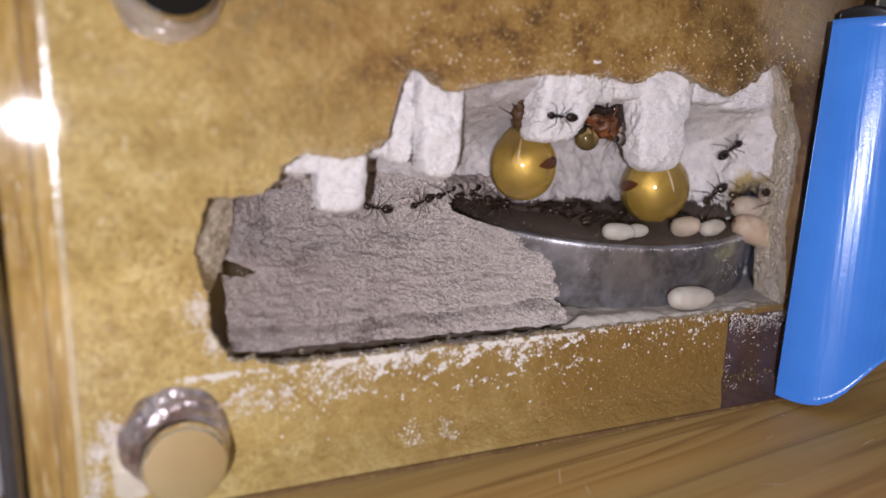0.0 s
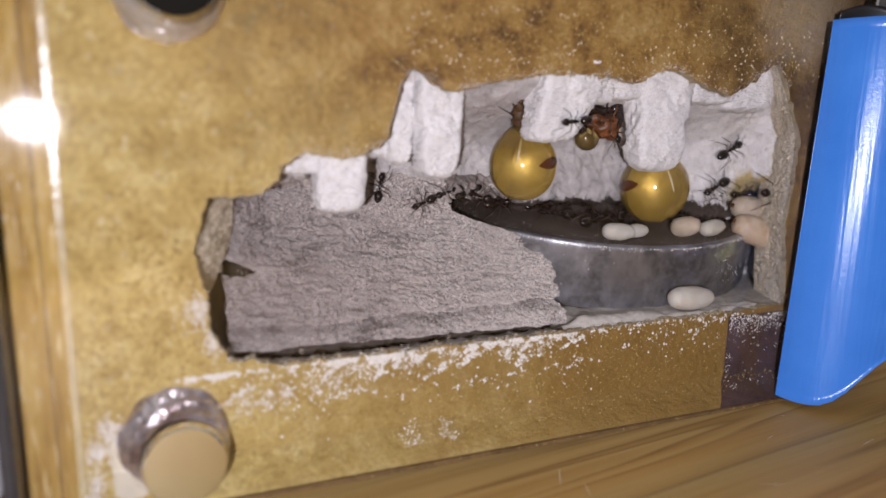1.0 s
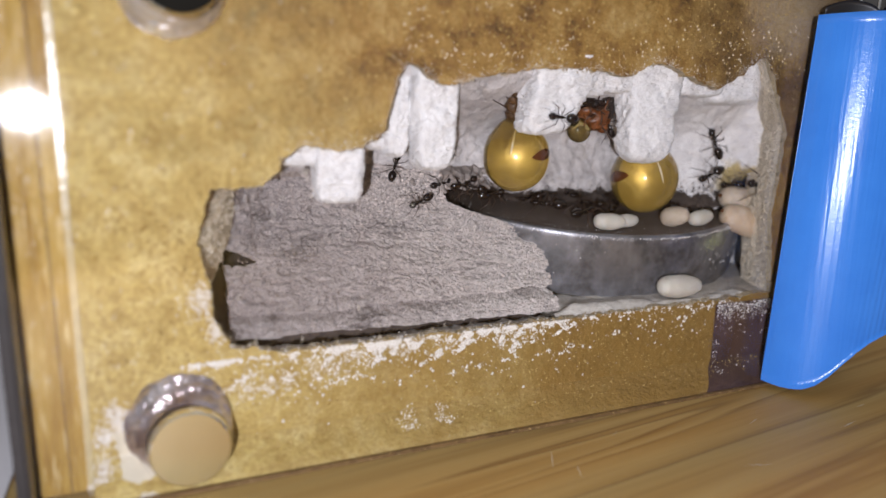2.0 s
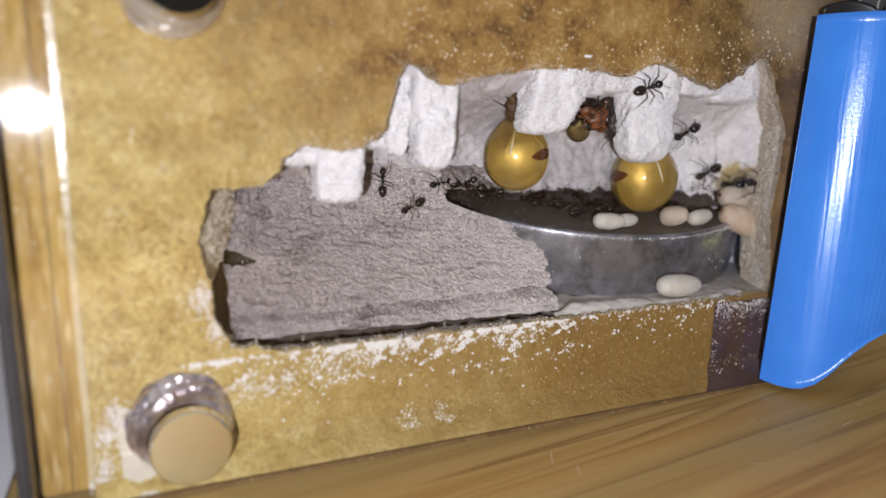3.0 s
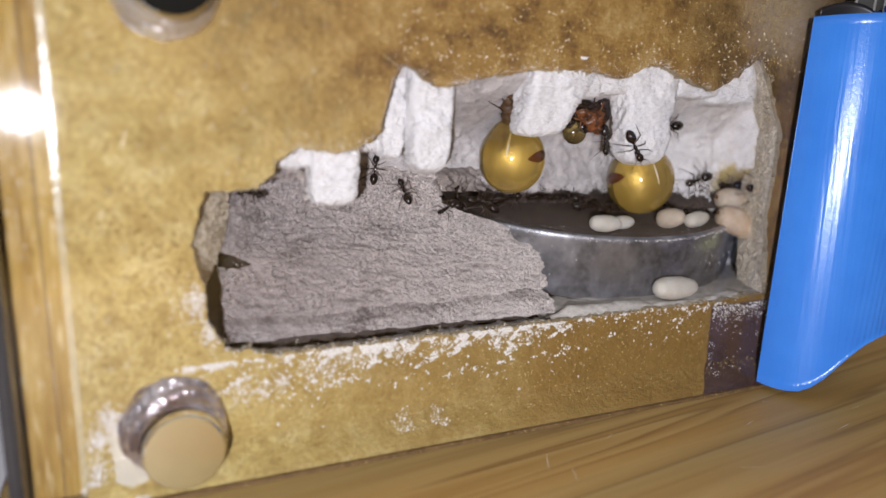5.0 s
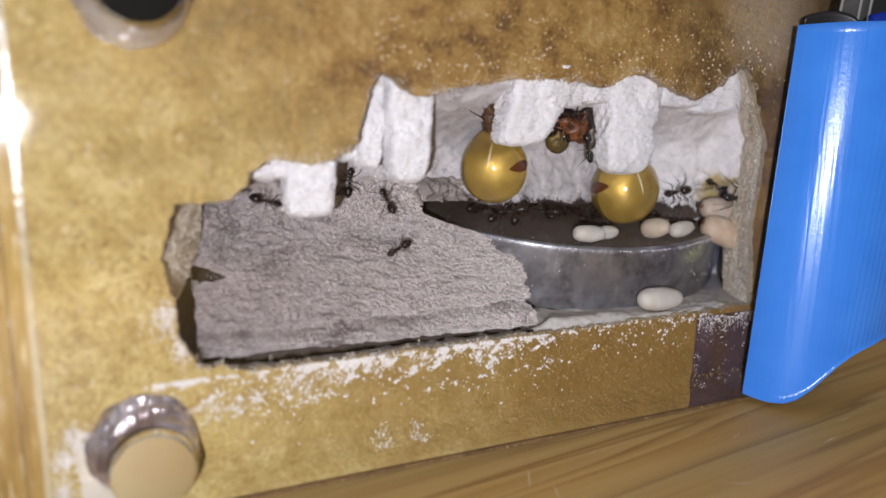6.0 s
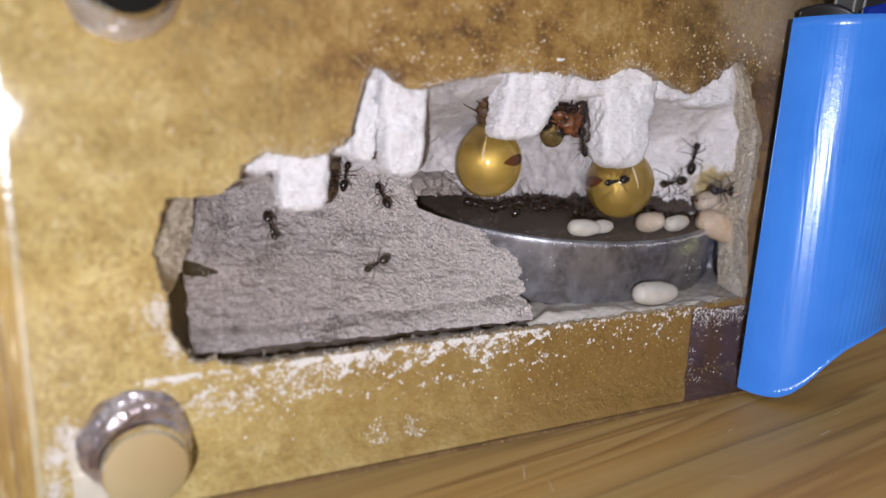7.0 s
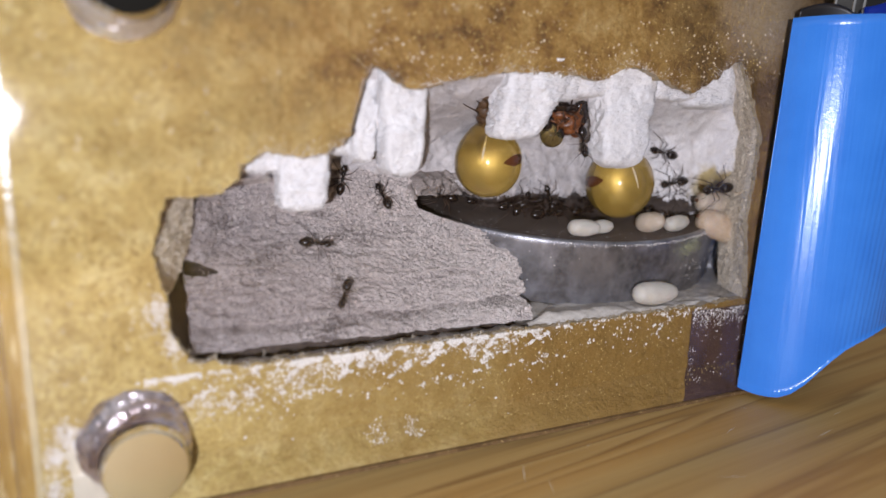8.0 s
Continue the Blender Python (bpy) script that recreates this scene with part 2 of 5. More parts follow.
def pine():
    """Lacquered pine: long streaks with darker late wood."""
    m, nt, bsdf = nodes_of("lacquered_pine")
    field, streak, fibre = noise_node(nt, 16, 3, 0.45, (0.22, 5.5, 1), 7), noise_node(nt, 60, 5, 0.6, (0.15, 6, 4), 7), noise_node(nt, 300, 4, 0.6, (0.15, 9, 9), 7)
    tint = noise_node(nt, 9, 2, 0.5, (0.3, 5, 1), 7)
    early, late, vein = (0.50, 0.34, 0.12), (0.40, 0.235, 0.065), (0.20, 0.105, 0.03)
    col = ramp(nt, field, [(0.30, late), (0.335, vein), (0.355, early), (0.42, late), (0.442, vein), (0.46, early), (0.51, late), (0.530, vein), (0.548, early), (0.60, late), (0.622, vein), (0.64, early)])
    col = blend(nt, ramp(nt, tint, [(0.42, (0, 0, 0)), (0.60, (0.65, 0.65, 0.65))]), col, (0.48, 0.225, 0.035))
    col = blend(nt, ramp(nt, tint, [(0.36, (0.5, 0.5, 0.5)), (0.48, (0, 0, 0))]), col, (0.23, 0.165, 0.06))
    col = blend(nt, 0.18, col, ramp(nt, streak, [(0.3, (0.16, 0.08, 0.02)), (0.65, (0.55, 0.38, 0.14))]))
    col = blend(nt, 0.10, col, ramp(nt, fibre, [(0.3, (0.18, 0.09, 0.03)), (0.7, (0.68, 0.5, 0.25))]))
    nt.links.new(col, bsdf.inputs["Base Color"])
    bsdf.inputs["Roughness"].default_value = 0.6
    bsdf.inputs["Specular IOR Level"].default_value = 0.3
    relief(nt, bsdf, [(streak, 0.12, 0.3), (fibre, 0.12, 0.1)], 0.001)
    return m


def acrylic():
    """Clear sheet: passes light straight through and mirrors by its angle."""
    m, nt, bsdf = nodes_of("clear_acrylic")
    nt.nodes.remove(bsdf)
    out = nt.nodes["Material Output"]
    clear, gloss, mix, fr = (nt.nodes.new("ShaderNode" + k) for k in ("BsdfTransparent", "BsdfGlossy", "MixShader", "LayerWeight"))
    clear.inputs["Color"].default_value = (0.985, 0.98, 0.97, 1)
    fr.inputs["Blend"].default_value = 0.5
    power, gain = nt.nodes.new("ShaderNodeMath"), nt.nodes.new("ShaderNodeMath")
    power.operation, gain.operation = "POWER", "MULTIPLY_ADD"
    power.inputs[1].default_value, gain.inputs[1].default_value, gain.inputs[2].default_value = 4.5, 0.6, 0.028
    nt.links.new(fr.outputs["Facing"], power.inputs[0])
    nt.links.new(power.outputs["Value"], gain.inputs[0])
    scratch = noise_node(nt, 900, 5, 0.7, (1, 1, 0.12))
    rr = nt.nodes.new("ShaderNodeMapRange")
    rr.inputs["To Min"].default_value, rr.inputs["To Max"].default_value = 0.02, 0.085
    nt.links.new(scratch, rr.inputs["Value"])
    nt.links.new(rr.outputs["Result"], gloss.inputs["Roughness"])
    relief(nt, gloss, [(noise_node(nt, 900, 5, 0.75, (1, 1, 0.4)), 0.45, 0.013)], 0.001)
    nt.links.new(gain.outputs["Value"], mix.inputs["Fac"])
    nt.links.new(clear.outputs["BSDF"], mix.inputs[1])
    nt.links.new(gloss.outputs["BSDF"], mix.inputs[2])
    nt.links.new(mix.outputs["Shader"], out.inputs["Surface"])
    return m


def amber_glue():
    m, nt, bsdf = nodes_of("amber_side_wall")
    a, b = noise_node(nt, 260, 4, 0.6, (2.4, 2.4, 0.3)), noise_node(nt, 160, 3)
    col = ramp(nt, a, [(0.25, (0.20, 0.11, 0.022)), (0.45, (0.38, 0.245, 0.055)), (0.6, (0.50, 0.35, 0.10)), (0.78, (0.68, 0.53, 0.22))])
    col = blend(nt, 0.35, col, ramp(nt, b, [(0.3, (0.22, 0.11, 0.03)), (0.7, (0.44, 0.28, 0.10))]))
    # pale streaks painted for the wavy glints in the acrylic
    glint_streak = noise_node(nt, 800, 3, 0.55, (3.0, 3.0, 0.22))
    col = blend(nt, ramp(nt, glint_streak, [(0.58, (0, 0, 0)), (0.68, (0.6, 0.6, 0.6))]), col, (0.76, 0.62, 0.34))
    nt.links.new(col, bsdf.inputs["Base Color"])
    bsdf.inputs["Roughness"].default_value = 0.35
    bsdf.inputs["Specular IOR Level"].default_value = 0.12
    crinkle = noise_node(nt, 420, 3, 0.55, (1.6, 1.6, 0.5))
    relief(nt, bsdf, [(a, 0.6, 0.3), (crinkle, 1.0, 0.5)], 0.001)
    return m


def honey():
    """Slightly cloudy amber syrup in a thin glossy skin."""
    m, nt, bsdf = nodes_of("honey_gaster")
    big, fine = noise_node(nt, 260, 3), noise_node(nt, 1400, 3)
    col = ramp(nt, big, [(0.3, (0.50, 0.385, 0.125)), (0.7, (0.66, 0.525, 0.21))])
    nt.links.new(col, bsdf.inputs["Base Color"])
    bsdf.inputs["Roughness"].default_value = 0.03
    bsdf.inputs["Transmission Weight"].default_value = 0.93
    bsdf.inputs["IOR"].default_value = 1.38
    bsdf.inputs["Coat Weight"].default_value = 0.8
    bsdf.inputs["Coat Roughness"].default_value = 0.08
    relief(nt, bsdf, [(fine, 0.05, 0.05)], 0.001)
    return m


def crop_glow():
    """Cloudy gold half shell in the honey, its soft sheen imitating the lamp's glow."""
    m, nt, bsdf = nodes_of("golden_crop_glow")
    big = noise_node(nt, 210, 4, 0.6)
    nt.links.new(ramp(nt, big, [(0.3, (0.16, 0.105, 0.022)), (0.7, (0.45, 0.335, 0.115))]), bsdf.inputs["Base Color"])
    bsdf.inputs["Roughness"].default_value = 0.42
    bsdf.inputs["Metallic"].default_value = 0.4
    relief(nt, bsdf, [(big, 0.25, 0.4)], 0.001)
    return m


def foil_sheet(name, fold_shade, clean, rough):
    """Crumpled thin foil, gleaming folds and shaded hollows put into its colour."""
    m, nt, bsdf = nodes_of(name)
    fold, dent = noise_node(nt, 260, 3, 0.5), noise_node(nt, 900, 3, 0.6)
    nt.links.new(ramp(nt, fold, [(0.35, fold_shade), (0.65, clean)]), bsdf.inputs["Base Color"])
    bsdf.inputs["Metallic"].default_value = 0.88
    bsdf.inputs["Roughness"].default_value = rough
    relief(nt, bsdf, [(fold, 1.0, 1.6), (dent, 0.8, 0.3)], 0.001)
    return m


def steel():
    m, nt, bsdf = nodes_of("worn_steel")
    brushed, stain, fine = noise_node(nt, 300, 4, 0.6, (1, 1, 0.4)), noise_node(nt, 140, 5, 0.7), noise_node(nt, 1500, 4, 0.7)
    col = ramp(nt, brushed, [(0.3, (0.22, 0.225, 0.245)), (0.7, (0.44, 0.44, 0.475))])
    col = blend(nt, ramp(nt, stain, [(0.44, (0, 0, 0)), (0.62, (0.75, 0.75, 0.75))]), col, (0.075, 0.066, 0.06))
    haze = noise_node(nt, 420, 4, 0.7)
    col = blend(nt, ramp(nt, haze, [(0.56, (0, 0, 0)), (0.74, (0.35, 0.35, 0.35))]), col, (0.36, 0.37, 0.40))
    col = blend(nt, ramp(nt, fine, [(0.68, (0, 0, 0)), (0.76, (0.8, 0.8, 0.8))]), col, (0.62, 0.61, 0.58))
    nt.links.new(col, bsdf.inputs["Base Color"])
    bsdf.inputs["Metallic"].default_value = 0.8
    nt.links.new(ramp(nt, stain, [(0.3, (0.34, 0.34, 0.34)), (0.7, (0.56, 0.56, 0.56))]), bsdf.inputs["Roughness"])
    relief(nt, bsdf, [(stain, 0.2, 0.2), (fine, 0.15, 0.05)], 0.001)
    return m


def blue_vinyl():
    m, nt, bsdf = nodes_of("blue_vinyl")
    rib, cloud = noise_node(nt, 420, 2, 0.4, (4, 4, 0.02)), noise_node(nt, 120, 3)
    nt.links.new(ramp(nt, cloud, [(0.3, (0.038, 0.20, 0.68)), (0.7, (0.052, 0.24, 0.75))]), bsdf.inputs["Base Color"])
    bsdf.inputs["Roughness"].default_value = 0.22
    relief(nt, bsdf, [(rib, 0.5, 0.12), (noise_node(nt, 1500, 4, 0.75), 0.55, 0.05)], 0.001)
    return m


CROP_GLOW, OCHRE, PINE, ACRYLIC, AMBER, HONEY, STEEL, BLUE = crop_glow(), ochre(), pine(), acrylic(), amber_glue(), honey(), steel(), blue_vinyl()
PLASTER = grainy("white_plaster", (0.82, 0.795, 0.785), (0.94, 0.925, 0.92), 1050, 0.95, 1.3, (0.30, 0.26, 0.23), 0.15)
AGED = old_wall()
SAND = damp_sand()
RAW_EDGE = grainy("dirty_plaster", (0.24, 0.18, 0.10), (0.54, 0.46, 0.33), 1300, 0.95, 0.9, (0.75, 0.70, 0.62))
DIRTY_FLOOR = grainy("dirty_plaster_floor", (0.38, 0.345, 0.30), (0.74, 0.70, 0.64), 1000, 0.95, 1.0, (0.30, 0.26, 0.22), 0.4)
GREY_PLASTER = grainy("grey_plaster", (0.17, 0.14, 0.122), (0.44, 0.385, 0.35), 1100, 0.95, 1.0, (0.68, 0.63, 0.59), 0.4)
RIM_GRIT = grainy("stained_grit", (0.46, 0.385, 0.275), (0.82, 0.76, 0.66), 1100, 0.85, 1.3, (0.80, 0.74, 0.64), 0.6)
CHIPPED = grainy("chipped_plaster", (0.36, 0.29, 0.19), (0.66, 0.57, 0.42), 900, 0.95, 1.0, (0.78, 0.73, 0.64), 0.5)
# dark brown of the crumbs, also painted for shade in gaps and wall foot
SOIL_SHADE = grainy("soil_shade", (0.045, 0.033, 0.028), (0.11, 0.085, 0.072), 1500, 0.95, 0.8)
CRUMB = grainy("plaster_crumb", (0.70, 0.66, 0.60), (0.86, 0.83, 0.79), 3000, 0.95, 0.3)
GRIT = grainy("amber_grit", (0.55, 0.42, 0.24), (0.82, 0.74, 0.60), 3000, 0.35, 0.3)
LID_TOP = plain("dusty_lid_top", (0.105, 0.08, 0.066), 0.7, 0.0, 0.45, 700, 0.15, 0.0, 0.3)
SATIN = plain("satin_nickel", (0.93, 0.87, 0.60), 0.2, 1.0, 0.04, 500, 0.02)
NICKEL = plain("nickel", (0.88, 0.83, 0.70), 0.05, 1.0, 0.04, 500, 0.02)
# paler foil: the upper collar's lamp-lit gleam is put into its colour
BRIGHT_FOIL = foil_sheet("bright_foil", (0.66, 0.62, 0.62), (0.97, 0.96, 0.97), 0.42)
FOIL = foil_sheet("crumpled_foil", (0.36, 0.27, 0.26), (0.86, 0.80, 0.82), 0.27)
SEAM = plain("milky_glue", (0.62, 0.56, 0.44), 0.3, 0, 0.12, 600, 0.3, 0.5)
GLUE = plain("clear_amber_glue", (0.50, 0.41, 0.23), 0.22, 0, 0.25, 700, 0.8, 0.6)
DARK_EDGE = plain("smoky_acrylic_edge", (0.04, 0.035, 0.033), 0.55, 0, 0.3, 400, 0.1, 0.0, 0.2)
PAPER = plain("white_paper", (0.74, 0.72, 0.74), 0.9, 0, 0.03, 500, 0.1)
CHITIN = plain("black_chitin", (0.016, 0.009, 0.007), 0.2, 0, 0.5, 1500, 0.15, 0.4)
CHITIN_RED = plain("red_brown_chitin", (0.19, 0.06, 0.016), 0.4, 0, 0.85, 2600, 0.5, 0.1)
CHITIN_BROWN = plain("brown_chitin", (0.078, 0.038, 0.014), 0.45, 0, 0.6, 1500, 0.3, 0.2)
LIMB = plain("brown_limb", (0.05, 0.024, 0.014), 0.4, 0, 0.4, 1500, 0.0)
LIMB_RED = plain("amber_limb", (0.17, 0.06, 0.017), 0.4, 0, 0.4, 1500, 0.0)
PLATE = plain("dark_sclerite", (0.11, 0.035, 0.010), 0.25, 0, 0.3, 1500, 0.1, 0.4)
MEMBRANE = plain("pale_membrane", (0.60, 0.50, 0.34), 0.25, 0, 0.1, 1500, 0.05, 0.4)
CLAMP_METAL = plain("clamp_metal", (0.16, 0.155, 0.15), 0.25, 1.0, 0.3, 400, 0.1)
BLACK_STEEL = plain("black_steel", (0.012, 0.011, 0.011), 0.35, 0, 0.3, 400, 0.1)
DEEP_BLUE = plain("deep_blue_vinyl", (0.006, 0.02, 0.20), 0.3, 0, 0.1, 400, 0.05)
WIRE = plain("bright_wire", (0.62, 0.62, 0.63), 0.12, 1.0, 0.1, 500, 0.0)
JOINT = grainy("brown_glue", (0.09, 0.05, 0.022), (0.26, 0.155, 0.065), 700, 0.35, 0.5, (0.50, 0.36, 0.17), 0.4, 0.4)
PURPLE = grainy("brown_resin", (0.045, 0.024, 0.018), (0.12, 0.072, 0.06), 900, 0.4, 0.4, None, 0.25, 0.2)


def silk(name, a, b):
    m, nt, bsdf = nodes_of(name)
    big, fine, fold = noise_node(nt, 420, 4), noise_node(nt, 2600, 4, 0.7), noise_node(nt, 700, 3, 0.6, (2.5, 0.5, 0.5))
    nt.links.new(blend(nt, 0.4, ramp(nt, big, [(0.3, a), (0.7, b)]), ramp(nt, fine, [(0.3, a), (0.7, b)])), bsdf.inputs["Base Color"])
    bsdf.inputs["Roughness"].default_value = 0.55
    bsdf.inputs["Subsurface Weight"].default_value = 0.3
    bsdf.inputs["Subsurface Radius"].default_value = (1, 0.7, 0.45)
    bsdf.inputs["Subsurface Scale"].default_value = 0.0008
    relief(nt, bsdf, [(fold, 0.8, 0.3), (fine, 0.6, 0.09)], 0.001)
    return m


def grains(name, lo, hi):
    """Loose grains, each of its own tone."""
    m, nt, bsdf = nodes_of(name)
    geo = nt.nodes.new("ShaderNodeNewGeometry")
    nt.links.new(ramp(nt, geo.outputs["Random Per Island"], [(0.0, lo), (1.0, hi)]), bsdf.inputs["Base Color"])
    bsdf.inputs["Roughness"].default_value = 0.85
    return m


SAND_GRAIN = grains("sand_grain", (0.46, 0.393, 0.362), (0.90, 0.808, 0.752))
OCHRE_GRAIN = grains("ochre_grain", (0.24, 0.145, 0.035), (0.58, 0.44, 0.17))
TAN_GRAIN = grains("tan_grain", (0.30, 0.22, 0.12), (0.84, 0.76, 0.63))
WHITE_GRAIN = grains("white_grain", (0.50, 0.46, 0.44), (0.92, 0.90, 0.88))
COCOON = silk("pale_cocoon", (0.50, 0.46, 0.39), (0.70, 0.665, 0.59))
COCOON_BLUSH = silk("blotched_cocoon", (0.44, 0.285, 0.165), (0.70, 0.59, 0.46))
COCOON_TAN = silk("tan_cocoon", (0.42, 0.325, 0.23), (0.66, 0.575, 0.47))


# ---- mesh helpers (millimetres in, metres out) ----
def thing(name, at, label, category, group="", kind=""):
    ob = new(name)
    ob.location = Vector(at) * MM
    ob.empty_display_size = 0.002
    return tagged(ob, label, category, group, kind)


def part(name, verts, faces, material, parent=None, label="", smooth=True, origin=None, slots=None):
    """One mesh object from world millimetres, placed under its thing; slots: material index by face."""
    if origin is None:
        chain, origin = parent, Vector((0, 0, 0))
        while chain:
            origin = origin + chain.location / MM
            chain = chain.parent
        loc = Vector((0, 0, 0))
    else:
        loc = Vector(origin) * MM
        origin = Vector(origin)
    me = bpy.data.meshes.new(name)
    o = tuple(origin)
    me.from_pydata([((v[0] - o[0]) * MM, (v[1] - o[1]) * MM, (v[2] - o[2]) * MM) for v in verts], [], faces)
    for m in material if isinstance(material, (list, tuple)) else (material,):
        me.materials.append(m)
    if smooth:
        me.polygons.foreach_set("use_smooth", [True] * len(me.polygons))
    if slots:
        me.polygons.foreach_set("material_index", slots)
    me.update()
    ob = new(name, me)
    ob.location = loc
    ob.parent = parent
    if label:
        ob["label"] = label
    return ob


def sheet(f, nu, nv, wrap=False):
    """A grid of nu by nv points f(u, v); wrap closes it round u."""
    verts = [f(i / (nu if wrap else nu - 1), j / (nv - 1)) for j in range(nv) for i in range(nu)]
    faces = []
    for j in range(nv - 1):
        for i in range(nu if wrap else nu - 1):
            k = (i + 1) % nu
            faces.append((j * nu + i, j * nu + k, (j + 1) * nu + k, (j + 1) * nu + i))
    return verts, faces


def joined(*meshes):
    verts, faces = [], []
    for v, f in meshes:
        n = len(verts)
        verts += list(v)
        faces += [tuple(i + n for i in face) for face in f]
    return verts, faces


def ball(c, r, nu=24, nv=16, bend=None):
    def f(u, v):
        a, b = 2 * math.pi * u, math.pi * (v - 0.5)
        p = Vector((math.cos(b) * math.cos(a) * r[0], math.cos(b) * math.sin(a) * r[1], math.sin(b) * r[2]))
        if bend:
            p = bend(p)
        return tuple(p + Vector(c))
    v, fs = sheet(f, nu, nv, True)
    return v, [tuple(q) for q in fs]


def tube(points, radii, n=8):
    """A round rod through the points."""
    pts = [Vector(p) for p in points]
    verts, faces = [], []
    for i, p in enumerate(pts):
        d = (pts[min(i + 1, len(pts) - 1)] - pts[max(i - 1, 0)]).normalized()
        a = d.orthogonal().normalized()
        if i and (a.dot(last_a) < 0.99):
            a = (last_a - d * last_a.dot(d)).normalized()
        last_a = a
        b = d.cross(a)
        r = radii[i] if isinstance(radii, (list, tuple)) else radii
        verts += [tuple(p + r * (a * math.cos(2 * math.pi * k / n) + b * math.sin(2 * math.pi * k / n))) for k in range(n)]
    for i in range(len(pts) - 1):
        for k in range(n):
            faces.append((i * n + k, i * n + (k + 1) % n, (i + 1) * n + (k + 1) % n, (i + 1) * n + k))
    faces += [tuple(range(n - 1, -1, -1)), tuple(range((len(pts) - 1) * n, len(pts) * n))]
    return verts, faces


def box(x0, x1, y0, y1, z0, z1, bevel=0.3):
    bm = bmesh.new()
    bmesh.ops.create_cube(bm, size=1)
    for v in bm.verts:
        v.co = Vector(((x0 + x1) / 2 + v.co.x * (x1 - x0), (y0 + y1) / 2 + v.co.y * (y1 - y0), (z0 + z1) / 2 + v.co.z * (z1 - z0)))
    if bevel:
        bmesh.ops.bevel(bm, geom=bm.edges[:], offset=bevel, segments=2, affect="EDGES")
    bm.verts.index_update()
    out = [tuple(v.co) for v in bm.verts], [tuple(v.index for v in f.verts) for f in bm.faces]
    bm.free()
    return out


def plate(loops, y0, y1):
    """A slab between y0 and y1 with holes: loops of (x, z), the outer one first. Returns verts, faces and which faces are edges."""
    bm = bmesh.new()
    for loop in loops:
        vs = [bm.verts.new((x, y0, z)) for x, z in loop]
        for a, b in zip(vs, vs[1:] + vs[:1]):
            bm.edges.new((a, b))
    bmesh.ops.triangle_fill(bm, use_beauty=True, use_dissolve=False, edges=bm.edges[:])
    bm.verts.index_update()
    n = len(bm.verts)
    verts = [tuple(v.co) for v in bm.verts]
    verts += [(x, y1, z) for x, _, z in verts]
    tris = [tuple(v.index for v in f.verts) for f in bm.faces]
    rims = [(e.verts[0].index, e.verts[1].index) for e in bm.edges if len(e.link_faces) == 1]
    bm.free()
    faces = tris + [tuple(i + n for i in reversed(t)) for t in tris] + [(a, b, b + n, a + n) for a, b in rims]
    bm = bmesh.new()
    vs = [bm.verts.new(v) for v in verts]
    for f in faces:
        bm.faces.new([vs[i] for i in f])
    bmesh.ops.recalc_face_normals(bm, faces=bm.faces[:])
    bm.verts.index_update()
    faces = [tuple(v.index for v in f.verts) for f in bm.faces]
    bm.free()
    return verts, faces, [0] * (2 * len(tris)) + [1] * len(rims)


def crumbled(loop, step, amount, seed):
    """The closed loop in short steps, its outline broken by noise at two scales."""
    out = []
    for (xa, za), (xb, zb) in zip(loop, loop[1:] + loop[:1]):
        n = max(1, int(math.hypot(xb - xa, zb - za) / step))
        for k in range(n):
            x, z = xa + (xb - xa) * k / n, za + (zb - za) * k / n
            p = Vector((x * 0.8, z * 0.8, seed))
            q = Vector((x * 2.6, z * 2.6, seed + 5))
            out.append((x + amount * (noise.noise(p) + 0.6 * noise.noise(q)), z + amount * (noise.noise(p + Vector((9, 4, 0))) + 0.6 * noise.noise(q + Vector((3, 7, 0))))))
    return out


def smooth(a, b, v):
    t = min(1.0, max(0.0, (v - a) / (b - a)))
    return t * t * (3 - 2 * t)


def fbm(x, y, z, octaves=4):
    return noise.fractal(Vector((x, y, z)), 0.9, 2.1, octaves)


# ---- the table and what lies beside the nest ----
TABLE = thing("pine_table", (150, 60, -750), "lacquered pine table with long brown grain", "table")
v, f = box(-450, 750, -290, 410, -24, 0, 1.5)
part("table_top", v, f, PINE, TABLE, smooth=False)
for lx in (-420, 670):
    for ly in (-260, 330):
        v, f = box(lx, lx + 50, ly, ly + 50, -750, -24.2, 2.0)
        part("table_leg", v, f, PINE, TABLE, smooth=False)
v, f = box(-1900, 2100, -1900, 1600, -770, -750, 0)
tagged(part("floor", v, f, plain("grey_floor", (0.20, 0.18, 0.16), 0.6, 0, 0.2, 12, 0.1), smooth=False), "plain grey-brown floor of a dim room", "floor", kind="structure")
v, f = box(-150, -17.5, -40, 160, 0.0, 0.35, 0.1)
tagged(part("paper_sheet", v, f, PAPER, smooth=False), "white paper sheet lying on the pine table", "paper")

